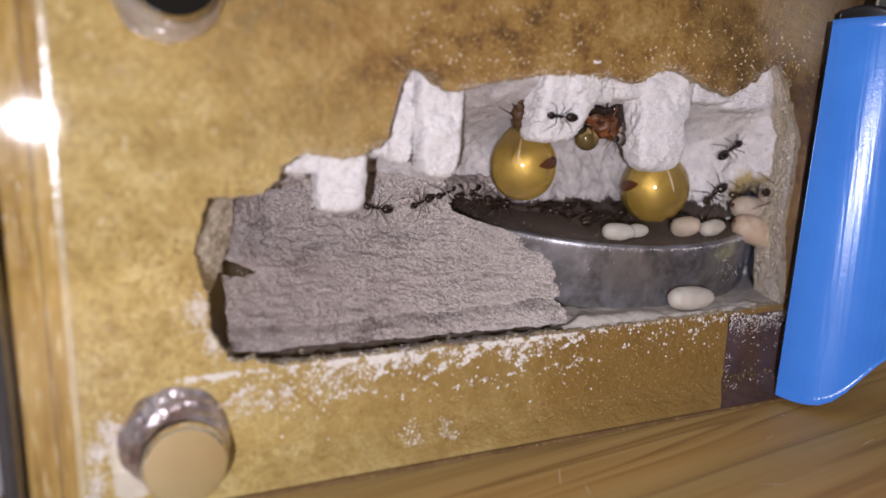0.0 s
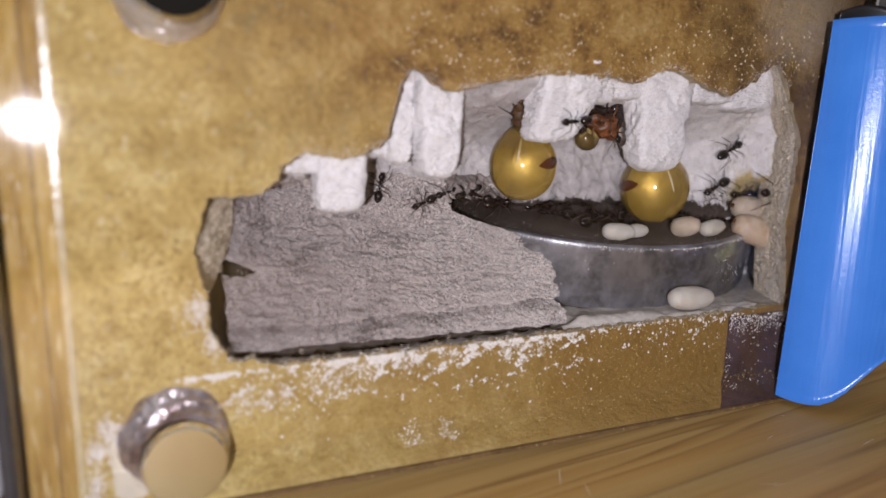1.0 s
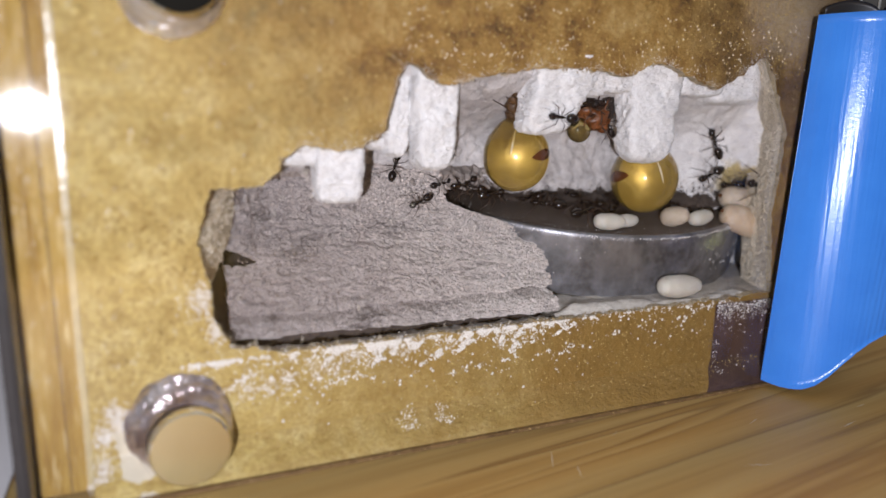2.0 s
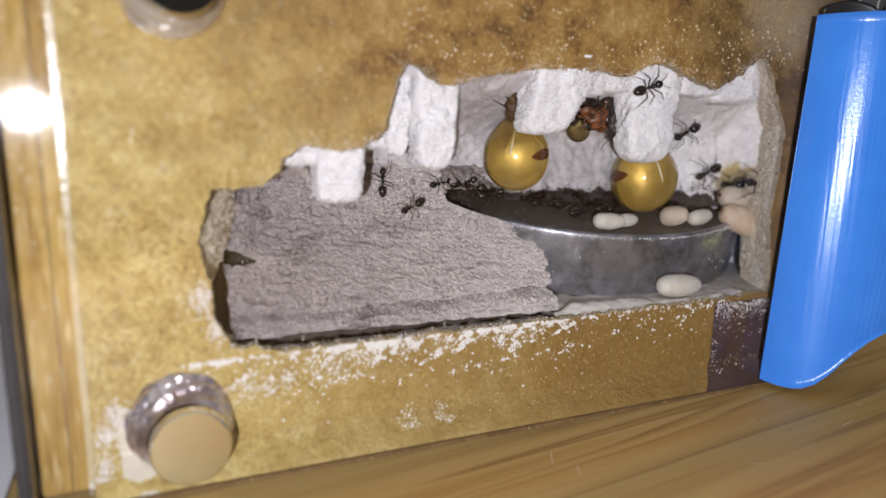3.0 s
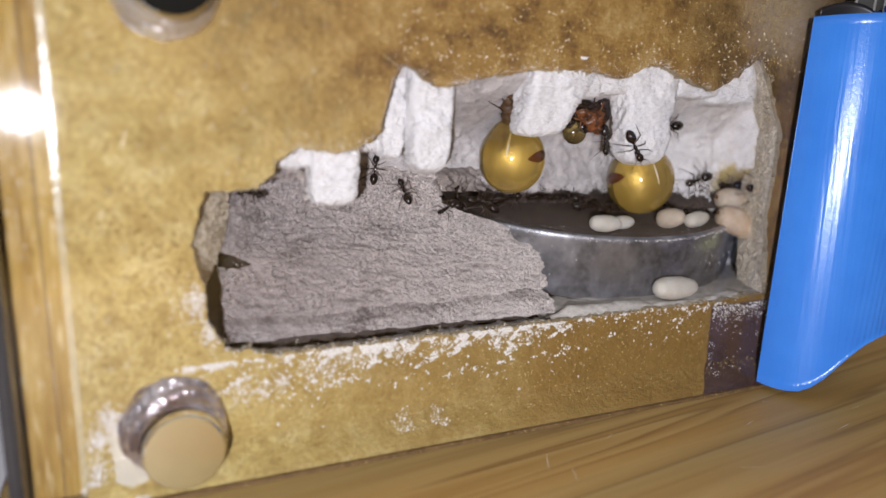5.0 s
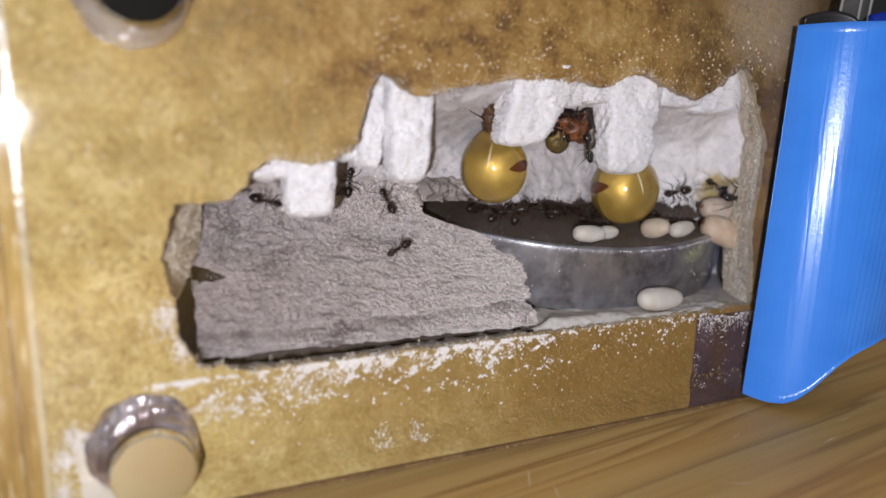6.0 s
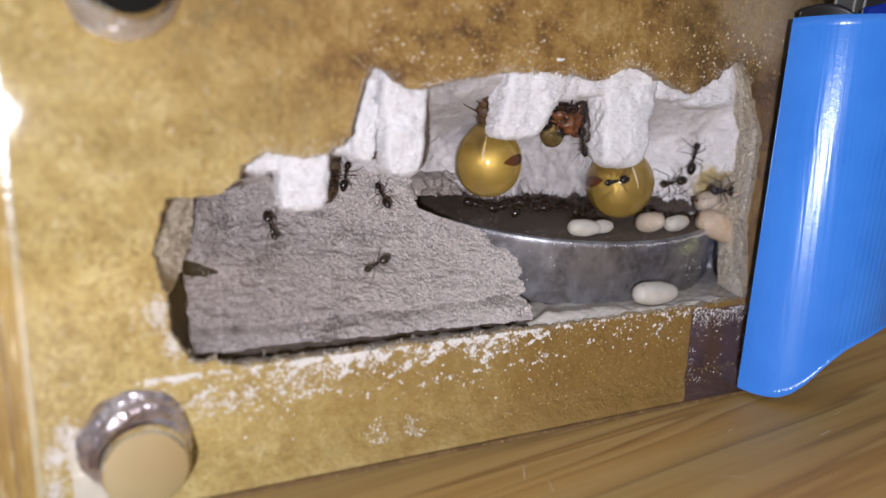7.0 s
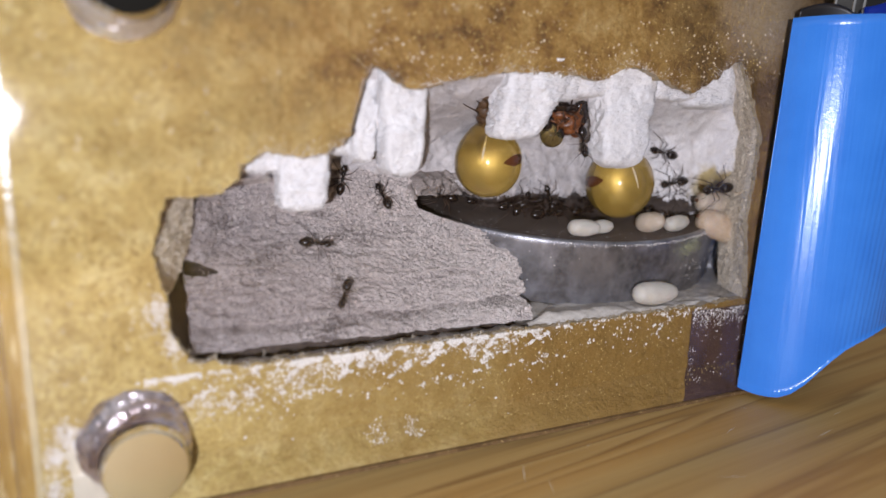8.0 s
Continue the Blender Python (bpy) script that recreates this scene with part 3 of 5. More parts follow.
# ---- the nest: an acrylic case filled with plaster ----
HOLE = [(8.3, 15.6), (7.0, 17.5), (6.1, 19.7), (6.0, 22.5), (5.1, 26.7), (4.7, 28.8), (5.3, 31.1), (6.4, 35.0), (9.4, 35.1), (11.6, 35.2),
        (13.4, 36.0), (14.6, 37.6), (15.9, 39.2), (17.5, 40.0), (21.7, 39.2), (24.5, 39.5), (26.6, 40.8), (27.8, 42.3), (28.9, 46.3), (29.4, 48.2),
        (30.4, 49.7), (31.6, 49.9), (32.8, 49.2), (33.9, 48.3), (36.0, 47.4), (39.0, 47.9), (42.3, 48.9), (49.9, 50.0), (59.1, 50.1), (64.0, 49.0),
        (67.3, 50.8), (70.3, 51.4), (76.3, 49.3), (80.9, 47.9), (85.2, 50.0), (88.3, 52.6), (90.0, 53.0), (92.2, 49.7), (96.0, 41.8), (95.6, 34.5),
        (94.8, 28.0), (96.6, 14.6), (84.9, 14.3), (65.7, 14.1), (46.1, 14.2), (29.0, 14.2), (14.0, 14.5)]
# the white plaster behind the stained face stands a little inside its edge along the roof, and as a ledge at the near end
LEDGE = [(6.4, 13.0), (5.0, 19.0), (4.4, 22.6), (3.6, 27.0), (3.4, 31.0), (4.8, 36.5), (11.0, 37.2), (12.6, 38.4), (16.0, 41.4), (21.7, 41.0),
         (25.6, 41.6), (26.6, 44.0), (28.0, 49.0), (30.2, 53.0), (32.6, 52.4), (36.0, 49.8), (44.0, 51.0), (57.0, 52.2), (64.0, 51.2),
         (68.6, 53.2), (76.0, 52.0), (81.0, 50.2), (86.0, 53.6), (92.0, 56.0), (98.0, 55.0), (104.0, 46.0), (104.0, 30.0), (105.0, 13.0)]


def bank_y(x, z):
    """Depth of the sand bank's face."""
    s = max(0.0, (z - 14.8) / 19.2)
    y = 4 + 13.5 * s ** 0.85 + 1.2 * math.sin(3 * s) * smooth(30, 60, x)
    y -= (y - 9) * smooth(16, 8, x) * smooth(23.8, 26, z)
    return y - (y - 6) * smooth(34.2, 36.5, z) * smooth(24, 18, x)


def wall_y(x, z):
    """Depth of the chamber's rear plaster wall, undercut above the lid."""
    y = 18.5 - 5.5 * smooth(82, 92, x) - 10 * smooth(94.5, 100.5, x) * smooth(32, 36, z)
    y += (3.4 - y) * smooth(39, 50.5, z)
    rag = 1.2 * smooth(59, 54, x) + 0.9 * fbm(x * 0.45, 1.7, 3)
    return y + 22 * smooth(30.9 + rag, 28.6 + rag, z) * smooth(40, 46, x) * (1 - smooth(84, 90, x))


LID_TILT = radians(12)
LID_R = 36.1


def on_lid(dx, dy, h=0.0):
    """A point of the lid, which leans 12 degrees towards the pane: offsets from its centre, and height over its top."""
    return 78.05 + dx, 38.9 + dy * math.cos(LID_TILT) - h * math.sin(LID_TILT), 32.3 + dy * math.sin(LID_TILT) + h * math.cos(LID_TILT)


def lid_z(y):
    return 32.3 + math.tan(LID_TILT) * (y - 38.9) - 0.25


SURFACES = {}


def chamber():
    nest = thing("ant_nest", (50, 20, 0), "plaster ant nest in a clear acrylic case on a pine table", "ant nest")
    outer = [(-8.0, 0.2), (110.4, 0.2), (110.4, 72), (-8.0, 72)]
    v, f, s = plate([outer, crumbled(HOLE, 0.45, 0.42, 1.0)], 0.0, 1.5)
    part("stained_face", v, f, (OCHRE, RAW_EDGE), nest, "golden stained plaster face with a crumbled opening", False, slots=s)
    v, f, s = plate([[(-7.9, 0.3), (110.3, 0.3), (110.3, 71.9), (-7.9, 71.9)], crumbled(LEDGE, 0.5, 0.5, 4.0)], 1.6, 6.0)
    part("plaster_layer", v, f, (PLASTER, PLASTER), nest, "white plaster behind the stained face", False, slots=s)

    # chipped bevels at both ends of the opening
    def bevel_near(u, w):
        z = 22.6 + 14.6 * w
        x1 = float(np.interp(z, [22.6, 24, 27, 29.5, 33, 37.2], [6.9, 7.7, 8.9, 9.6, 9.9, 10.7]))
        x = 3.9 + (x1 - 3.9) * u + 0.25 * fbm(z * 0.8, u * 3, 3)
        return x, 0.6 + 7.9 * u ** 1.4 + 0.25 * fbm(z * 0.45, u * 2.5, 5) + 0.3 * fbm(z * 1.7, u * 8, 8), z
    SURFACES["near_bevel"] = bevel_near
    v, f = sheet(bevel_near, 40, 90)
    part("near_bevel", v, [tuple(reversed(q)) for q in f], CHIPPED, nest, "dirty grey-brown chipped bevel")

    def bevel_far(u, w):
        z, y = 13.2 + 41 * w, 0.06 + 9.7 * u
        e = float(np.interp(z, [13, 28, 34.5, 41.8, 49.7, 53, 55], [96.4, 94.7, 95.5, 95.9, 92.2, 90.2, 90]))
        return e - 0.85 + 0.45 * y + 0.25 * fbm(z * 0.35, y * 0.4, 2, 2) + 0.14 * fbm(z * 1.1, y * 1.1, 6, 2), y, z
    SURFACES["bevel"] = bevel_far
    v, f = sheet(bevel_far, 60, 240)
    part("far_bevel", v, f, RIM_GRIT, nest, "gritty brown stained bevel")

    # rear wall of the chamber
    def wall(u, w):
        x, z = 2 + 106.5 * u, 27 + 30 * w
        y = wall_y(x, z) - 9.0 * smooth(104, 108.5, x)
        y += 0.9 * fbm(x * 0.13, z * 0.16, 2) + 0.22 * fbm(x * 0.32, z * 0.38, 12, 3) + 0.32 * fbm(x * 0.8, z * 0.8, 6) + 0.12 * fbm(x * 2.4, z * 2.4, 9, 2)
        y += 5.0 * math.exp(-((x - 81.3 - 0.9 * (50.2 - z)) / 2.0) ** 2 - ((z - 49.0) / 0.9) ** 2)
        return x, y, z
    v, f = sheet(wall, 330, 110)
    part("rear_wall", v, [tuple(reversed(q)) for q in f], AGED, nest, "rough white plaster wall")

    # dark sheet for the shade on the lower wall behind the lid, with a ragged upper edge
    def foot_sheet(u, w):
        x, z = 43 + 55.5 * u, 27.4 + 8 * w
        _, y, _ = wall((x - 2) / 106.5, (z - 27) / 30)
        return x, y - 0.22 - 0.25 * abs(fbm(x * 1.1, z * 1.1, 8)), z
    v, f = sheet(foot_sheet, 340, 60)
    line = lambda x: 30.7 + 0.9 * smooth(59, 54, x) - 0.9 * smooth(80, 86, x)
    f = [q for q in f if v[q[0]][2] < line(v[q[0]][0]) + 1.5 * fbm(v[q[0]][0] * 0.4, v[q[0]][2] * 0.3, 6, 4) + 0.6 * noise.noise(Vector((v[q[0]][0] * 2.1, v[q[0]][2] * 2.1, 3)))]
    part("wall_foot_shade", v, [tuple(reversed(q)) for q in f], SOIL_SHADE, nest, "dark sheet standing in for shade on the lower wall")

    # a greyish crumbled ridge behind the crest of the bank
    def ridge(u, w):
        x = 35 + 22 * u
        foot = 31.9 - 3.2 * smooth(43.5, 40, x) + 0.5 * fbm(x * 0.5, 7, 1, 3)
        z = foot + (36.2 - foot) * w
        lump = 0.5 + 0.8 * fbm(x * 0.28, z * 0.25, 14, 3) + 0.16 * fbm(x * 0.9, z * 0.9, 3, 5)
        out = lump * smooth(0, 0.15, u) * smooth(1, 0.75, u) * smooth(1, 0.55, w + 0.25 * fbm(x * 0.3, 1, 2, 2))
        return x, 19.6 - 4.2 * max(0, out) - 1.2 * smooth(0.4, 0.0, w) * smooth(1, 0.8, u), z
    v, f = sheet(ridge, 220, 100)
    part("crumbled_ridge", v, [tuple(reversed(q)) for q in f], GREY_PLASTER, nest, "greyish crumbled plaster ridge")

    # the sand bank: a steep face in thin wrinkled beds, broken off towards the lid
    def right_edge(z):
        e = np.interp(z, [14.8, 20, 23.3, 25.2, 26.6, 27.5, 28.3, 29.2, 30.2, 31.2, 37], [56.7, 57.8, 57.3, 54.6, 52.6, 50.4, 47.7, 45.2, 43.0, 42.4, 45.0])
        return float(e) + 0.5 * fbm(z * 0.9, 3.3, 1)

    def bank(u, w):
        foot = 14.35 + 0.6 * (1 - smooth(0.25, 0.95, u)) + 0.3 * fbm(u * 14, 6.0, 2, 4)
        z = foot + (38 - foot) * w
        left = 8.5 - 5.5 * smooth(25.0, 28.0, z) + 0.5 * fbm(z * 0.5, 1.0, 4)
        x = left + (right_edge(z) - left) * min(u / 0.97, 1.0)
        y = bank_y(x, z)
        bed = z + 0.07 * x
        fade = 1 - smooth(23, 31, z)
        y += fade * 1.0 * fbm(x * 0.07, bed * 0.45, 7, 3) + 0.5 * fbm(x * 0.22, bed * 0.55, 3, 4)
        y += 0.75 * fade * noise.noise(Vector((x * 0.2, bed * 1.05, 11))) + 0.35 * (1 - 0.8 * smooth(24, 31, z)) * abs(noise.noise(Vector((x * 0.33, bed * 1.5 + 0.3 * math.sin(x), 21)))) + 0.30 * fbm(x * 0.9, z * 1.2, 5, 3) - 0.38 * (0.6 - abs(noise.noise(Vector((x * 1.25, z * 1.45, 2))))) - 0.4 * abs(noise.noise(Vector((x * 2.9, z * 3.2, 4)))) + 0.1 * noise.noise(Vector((x * 6.2, z * 6.2, 9)))
        ph = bed / 1.8 + 1.1 * fbm(x * 0.12, z * 0.25, 17, 3) + 0.3 * fbm(x * 0.6, z * 0.6, 18, 2)
        fr = ph - math.floor(ph)
        y += 1.25 * (1 - 0.75 * smooth(25, 32, z)) * smooth(-0.25, 0.35, noise.noise(Vector((x * 0.11, z * 0.2, 23)))) * (smooth(0, 0.24, fr) - fr)
        y -= 0.9 * (1 - 0.6 * smooth(26, 32, z)) * (0.5 - abs(noise.noise(Vector((x * 0.95 + 0.6 * fbm(x * 0.3, z * 0.3, 2), bed * 1.7, 31))))) + 0.4 * (0.5 - abs(noise.noise(Vector((x * 2.7, bed * 3.5, 37)))))
        ledge = 17.1 + 0.5 * fbm(x * 0.09, 4.0, 2, 3) + 0.2 * fbm(x * 0.5, 2.0, 2, 2)
        deep = 0.55 + 0.45 * noise.noise(Vector((x * 0.1, 3, 8)))
        y += 2.3 * deep * math.exp(-((z - ledge) / 0.36) ** 2) - 0.8 * math.exp(-((z - ledge + 1.05) / 0.6) ** 2)
        y = bank_y(x, z) + (y - bank_y(x, z)) * (0.55 + 0.45 * smooth(foot, foot + 1.2, z))
        if u > 0.97:
            y += (u - 0.97) / 0.03 * 9
        return x, y, z
    SURFACES["bank"] = bank
    SURFACES["wall"] = wall
    v, f = sheet(bank, 440, 270)
    # a low hole at the near end, cut open so the dark sheet behind reads as shade
    f = [q for q in f if not (v[q[0]][0] < 12.8 and abs(v[q[0]][2] - 24.6 + 0.25 * (v[q[0]][0] - 9)) < 1.5 * max(0, 1 - (v[q[0]][0] - 8) / 4.8) ** 0.9 + 0.3 * noise.noise(Vector(v[q[0]])))]
    n = len(v)
    v += [(x, y + 2.2, z - 0.5) for x, y, z in v[:440]]
    f += [(i + 1, i, n + i, n + i + 1) for i in range(439)]
    side = [v[440 * j] for j in range(270)]
    n = len(v)
    v += [(x + 0.2, y + 6, z) for x, y, z in side]
    f += [(440 * (j + 1), 440 * j, n + j, n + j + 1) for j in range(269)]
    part("sand_bank", v, [tuple(reversed(q)) for q in f], SAND, nest, "grey sand bank in wrinkled layers")

    # dark sheet standing in for the shade in the gaps round the bank
    def soil(u, w):
        x, z = 2 + 53.5 * u, 4 + 36 * w
        return x, 5.4 + max(0, bank_y(x, z) - 3.0) + 0.5 * fbm(x * 0.5, z * 0.5, 8) + 30 * smooth(38, 43, x) * smooth(19, 23, z) + 6 * math.exp(-((z - 24.8) / 1.6) ** 2) * smooth(16, 11, x), z
    v, f = sheet(soil, 80, 50)
    part("soil_shade", v, [tuple(reversed(q)) for q in f], SOIL_SHADE, nest, "dark sheet standing in for shade in the gap")

    # dark heap on the lid, standing in for shade along the foot of the wall
    def heap(u, w):
        x = 57 + 37 * u
        mid_y = float(np.interp(x, [57, 70, 82, 94], [27, 25, 20.5, 17]))
        y = mid_y + 7 * (w - 0.5)
        h = (1.5 + 1.3 * fbm(x * 0.3, 2.0, 5, 3)) * math.sin(math.pi * w) ** 0.7 * smooth(0, 0.06, u) * smooth(1, 0.94, u)
        return x, y + 0.5 * fbm(x * 0.7, w * 2, 9), lid_z(y) - 0.15 + max(0, h) + 0.25 * fbm(x * 1.4, y * 1.4, 3)
    v, f = sheet(heap, 150, 30)
    part("shade_heap", v, f, SOIL_SHADE, nest, "dark heap standing in for shade along the wall foot")

    # floor that carries the lid, with a low ridge of crumbs along the front
    def ground(u, w):
        x, y = 55 + 53.4 * u, 0.6 + 71 * w * w
        z = 14.6 + 0.9 * math.exp(-((y - 2.6) / 1.1) ** 2) * smooth(76, 66, x) + 0.3 * fbm(x * 0.4, y * 0.5, 3, 2) + 0.06 * fbm(x * 1.3, y * 1.3, 5, 1)
        return x, y, z - 1.2 * smooth(59, 56, x) - 1.1 * smooth(1.8, 0.6, y)
    v, f = sheet(ground, 170, 70)
    part("chamber_floor", v, f, DIRTY_FLOOR, nest, "pale crumbly plaster floor")

    # pillars that hang from the roof between the burrows: centre x, y, lower end, half widths, lean
    for cx, cy, zb, rx, ry, lean, top in ((17.0, 6.6, 36.9, 3.0, 3.2, 0.0, 43), (28.0, 9.5, 38.7, 2.4, 3.2, 0.0, 47), (22.4, 5.0, 32.1, 2.75, 2.5, 0.1, 42), (36.0, 5.3, 36.1, 2.6, 2.7, -0.1, 51), (31.1, 7.5, 37.8, 1.5, 2.5, 0.1, 51),
                                          (52.6, 4.9, 40.9, 3.3, 2.4, 1.9, 52), (71.7, 5.1, 36.5, 4.0, 2.5, 0.0, 53), (58.4, 6.0, 46.4, 4.6, 3.2, 0.0, 52),
                                          (80.6, 6.4, 46.6, 4.6, 3.4, 0.0, 53), (64.2, 6.2, 47.0, 3.8, 3.2, 0.0, 52),
                                          (88.5, 8.0, 45.5, 5.0, 4.4, 0.0, 54)):
        def pillar(u, w):
            a = 2 * math.pi * u
            ca, sa = math.cos(a), math.sin(a)
            k = (abs(ca) ** 6 + abs(sa) ** 6) ** (-1 / 6)
            h = 1 - w
            r = (1 - min(1, w) ** 22) ** 0.5 if w < 1 else 0
            r *= 1 + (0.9 if cx == 52.6 else 0.3) * h ** 1.3
            z = top - (top - zb) * (1 - (1 - w) ** 1.0)
            x, y = cx + lean * h * 2 + rx * r * k * ca, cy + ry * r * k * sa
            d = 0.5 * fbm(x * 0.28, y * 0.28 + z * 0.28, cx, 2) + 0.13 * fbm(x * 1.5, y * 1.5 + cx, z * 1.5, 3) + 0.16 * noise.noise(Vector((x * 3.2, y * 3.2, z * 3.2))) + 0.12 * noise.noise(Vector((x * 0.9, y * 0.9, z * 0.9 + cx)))
            return x + d * ca * r, y + d * sa * r, z + 0.25 * fbm(x * 0.6, y * 0.6, 2) * w
        v, f = sheet(pillar, 96, 90, True)
        SURFACES.setdefault("pillars", []).extend(v)
        part("plaster_pillar", v, [tuple(reversed(q)) for q in f], PLASTER, nest)

    # unseen backing added to keep room light from leaking into the chamber
    v, f = box(-8, 110.4, 72, 75, 0.1, 72)
    part("rear_panel", v, f, SOIL_SHADE, nest, smooth=False)
    v, f = box(-8, 110.4, 6.1, 72, 55.5, 72)
    part("roof_block", v, f, PLASTER, nest, smooth=False)
    v, f = box(108.7, 110.3, 6.1, 72, 0.3, 55.4)
    part("end_block", v, f, PLASTER, nest, smooth=False)
    v, f = box(58, 108.5, 6.1, 72, 0.3, 12.5)
    part("base_block", v, f, PLASTER, nest, smooth=False)

    # acrylic case: near side wall with its glue line, smoky outer edge, base edge and the front pane with two bores
    v, f = box(-13.8, -8.1, 0.0, 75, 0.1, 72)
    part("side_wall", v, f, AMBER, nest, "amber-tinted acrylic side wall", False)
    v, f = box(-10.5, -10.38, -0.06, -0.01, 0.3, 71.8, 0.01)
    part("inner_joint", v, f, PURPLE, nest, "thin brown joint line", False)
    v, f = box(-10.3, -8.65, -0.05, -0.01, 0.3, 71.8, 0.01)
    part("inner_strip", v, f, AMBER, nest, "amber-brown glued strip behind the acrylic", False)
    v, f = box(-8.75, -8.0, -0.2, 0.05, 0.2, 72, 0.05)
    part("glue_line", v, f, GLUE, nest, "milky bright glue line", False)
    v, f = box(-15.3, -13.9, -3.9, 75, 0.1, 72)
    part("outer_edge", v, f, DARK_EDGE, nest, "smoky dark acrylic edge", False)
    # sloped sheets added so the pane's foot shows the face as if refracted
    def skirting(x0, x1):
        lean = lambda e, w: e - (4.2 if 0 < e < 100 else 0) * (1 - w)
        return sheet(lambda u, w: (lean(x0, w) + (lean(x1, w) - lean(x0, w)) * u, -4.02 + 4.0 * (w + 0.06 * math.sin(2 * math.pi * (w - 0.5))), 0.05 + 4.0 * w), 3, 14)
    v, f = skirting(84.4, 97.5)
    part("insert_edge", v, f, PURPLE, nest, "dark brown lower edge of the corner piece")
    v, f = joined(skirting(-7.9, 84.4), skirting(97.5, 110))
    part("base_edge", v, f, OCHRE, nest, "amber sheet added for the refracted foot of the stained face")
    v, f = box(-13.5, 106, -4.85, -4.07, 0.0, 0.42, 0.12)
    part("glue_joint", v, f, JOINT, nest, "brown glue joint along the base", False)
    def smear(u, w):
        z = 6.8 * (1 - w) + 0.15
        half = (0.5 + 1.5 * w) * (1 + 0.5 * fbm(z * 0.8, 2.2, 7, 3))
        x = -5.2 + 3.0 * w ** 1.2 + 0.4 * fbm(z * 0.5, 5, 1, 2) + half * (2 * u - 1)
        return x, min(0, z - 4.0) - 0.05 - 0.2 * math.sin(math.pi * u) - 0.05 * fbm(x * 2, z * 2, 3, 2), z
    v, f = sheet(smear, 16, 60)
    part("plaster_smear", v, f, SEAM, nest, "dried cream plaster smear near the base")
    bore = lambda cx, cz, r: [(cx + r * math.cos(2 * math.pi * k / 48), cz + r * math.sin(2 * math.pi * k / 48)) for k in range(48)]
    v, f, s = plate([[(-13.8, 1.0), (110.4, 1.0), (110.4, 72), (-13.8, 72)], bore(2.0, 6.4, 5.25), bore(3.7, 57.9, 5.4)], -4.0, -0.25)
    pane = part("front_pane", v, f, ACRYLIC, nest, "clear scratched acrylic front pane", False)
    pane.visible_shadow = False
    v, f = box(84.4, 97.5, -0.2, -0.02, 1.0, 13.6, 0.06)
    part("corner_insert", v, f, PURPLE, nest, "dark brown resin corner piece", False)
    return nest


chamber()


def magnet(cx, cz, bx, bz, rb, name_label, polish, foil):
    """A polished disc magnet in a collar of crumpled foil."""
    ob = thing("disc_magnet", (cx, 0, cz), name_label, "magnet", "magnets in the pane")
    rings = [(-0.0, 4.55), (-4.6, 4.6), (-4.85, 4.5), (-4.95, 4.35)]
    v, f = [], []
    for y, r in rings:
        v += [(cx + r * math.cos(2 * math.pi * k / 64), y, cz + r * math.sin(2 * math.pi * k / 64)) for k in range(64)]
    for j in range(3):
        f += [(j * 64 + k, j * 64 + (k + 1) % 64, (j + 1) * 64 + (k + 1) % 64, (j + 1) * 64 + k) for k in range(64)]
    part("disc", v, f, NICKEL, ob)
    v = [(cx + 4.36 * math.cos(2 * math.pi * k / 64), -4.95, cz + 4.36 * math.sin(2 * math.pi * k / 64)) for k in range(64)]
    part("face", v, [tuple(range(64))], polish, ob, smooth=False)

    def collar(u, w):
        a = 2 * math.pi * u
        r = rb + (4.75 - rb) * w
        r += 0.22 * fbm(math.cos(a) * 4, math.sin(a) * 4, w * 5 + cz, 3) * (1 - w * 0.7) + 0.09 * math.sin(w * 16 + 2 * math.sin(a * 2))
        return bx + (cx - bx) * w + r * math.cos(a), -0.1 - 2.9 * w, bz + (cz - bz) * w + r * math.sin(a)
    v, f = sheet(collar, 96, 18, True)
    part("foil_collar", v, f, foil, ob, "crumpled silver foil collar")
    return ob


magnet(2.5, 5.6, 1.5, 7.1, 6.1, "polished disc magnet in crumpled foil near the base", SATIN, FOIL)
magnet(4.1, 58.0, 3.5, 57.2, 5.7, "polished disc magnet in foil high on the pane", NICKEL, BRIGHT_FOIL)


# ---- the steel jar lid in the chamber ----
def jar_lid():
    r = LID_R
    ob = thing("jar_lid", (78.05, 38.9, 15), "worn grey steel jar lid bedded in plaster", "lid")
    prof = [(r - 0.1, -11), (r, -9.4), (r - 0.05, -1.3), (r - 0.02, -0.75), (r - 0.12, -0.3), (r - 0.35, -0.05), (r - 0.6, 0.0), (r - 0.85, -0.12)]
    v, f = [], []
    for rad, h in prof:
        v += [on_lid(rad * math.cos(2 * math.pi * k / 200), rad * math.sin(2 * math.pi * k / 200), h) for k in range(200)]
    for j in range(len(prof) - 1):
        f += [(j * 200 + k, j * 200 + (k + 1) % 200, (j + 1) * 200 + (k + 1) % 200, (j + 1) * 200 + k) for k in range(200)]
    part("skirt", v, f, STEEL, ob)
    v, f = sheet(lambda u, w: on_lid((r - 0.85) * w * math.cos(2 * math.pi * u), (r - 0.85) * w * math.sin(2 * math.pi * u), -0.12 - 0.15 * smooth(1, 0.955, w)), 160, 40, True)
    part("top", v, f, LID_TOP, ob, "dusty brown-grey lid top")
    return ob


jar_lid()


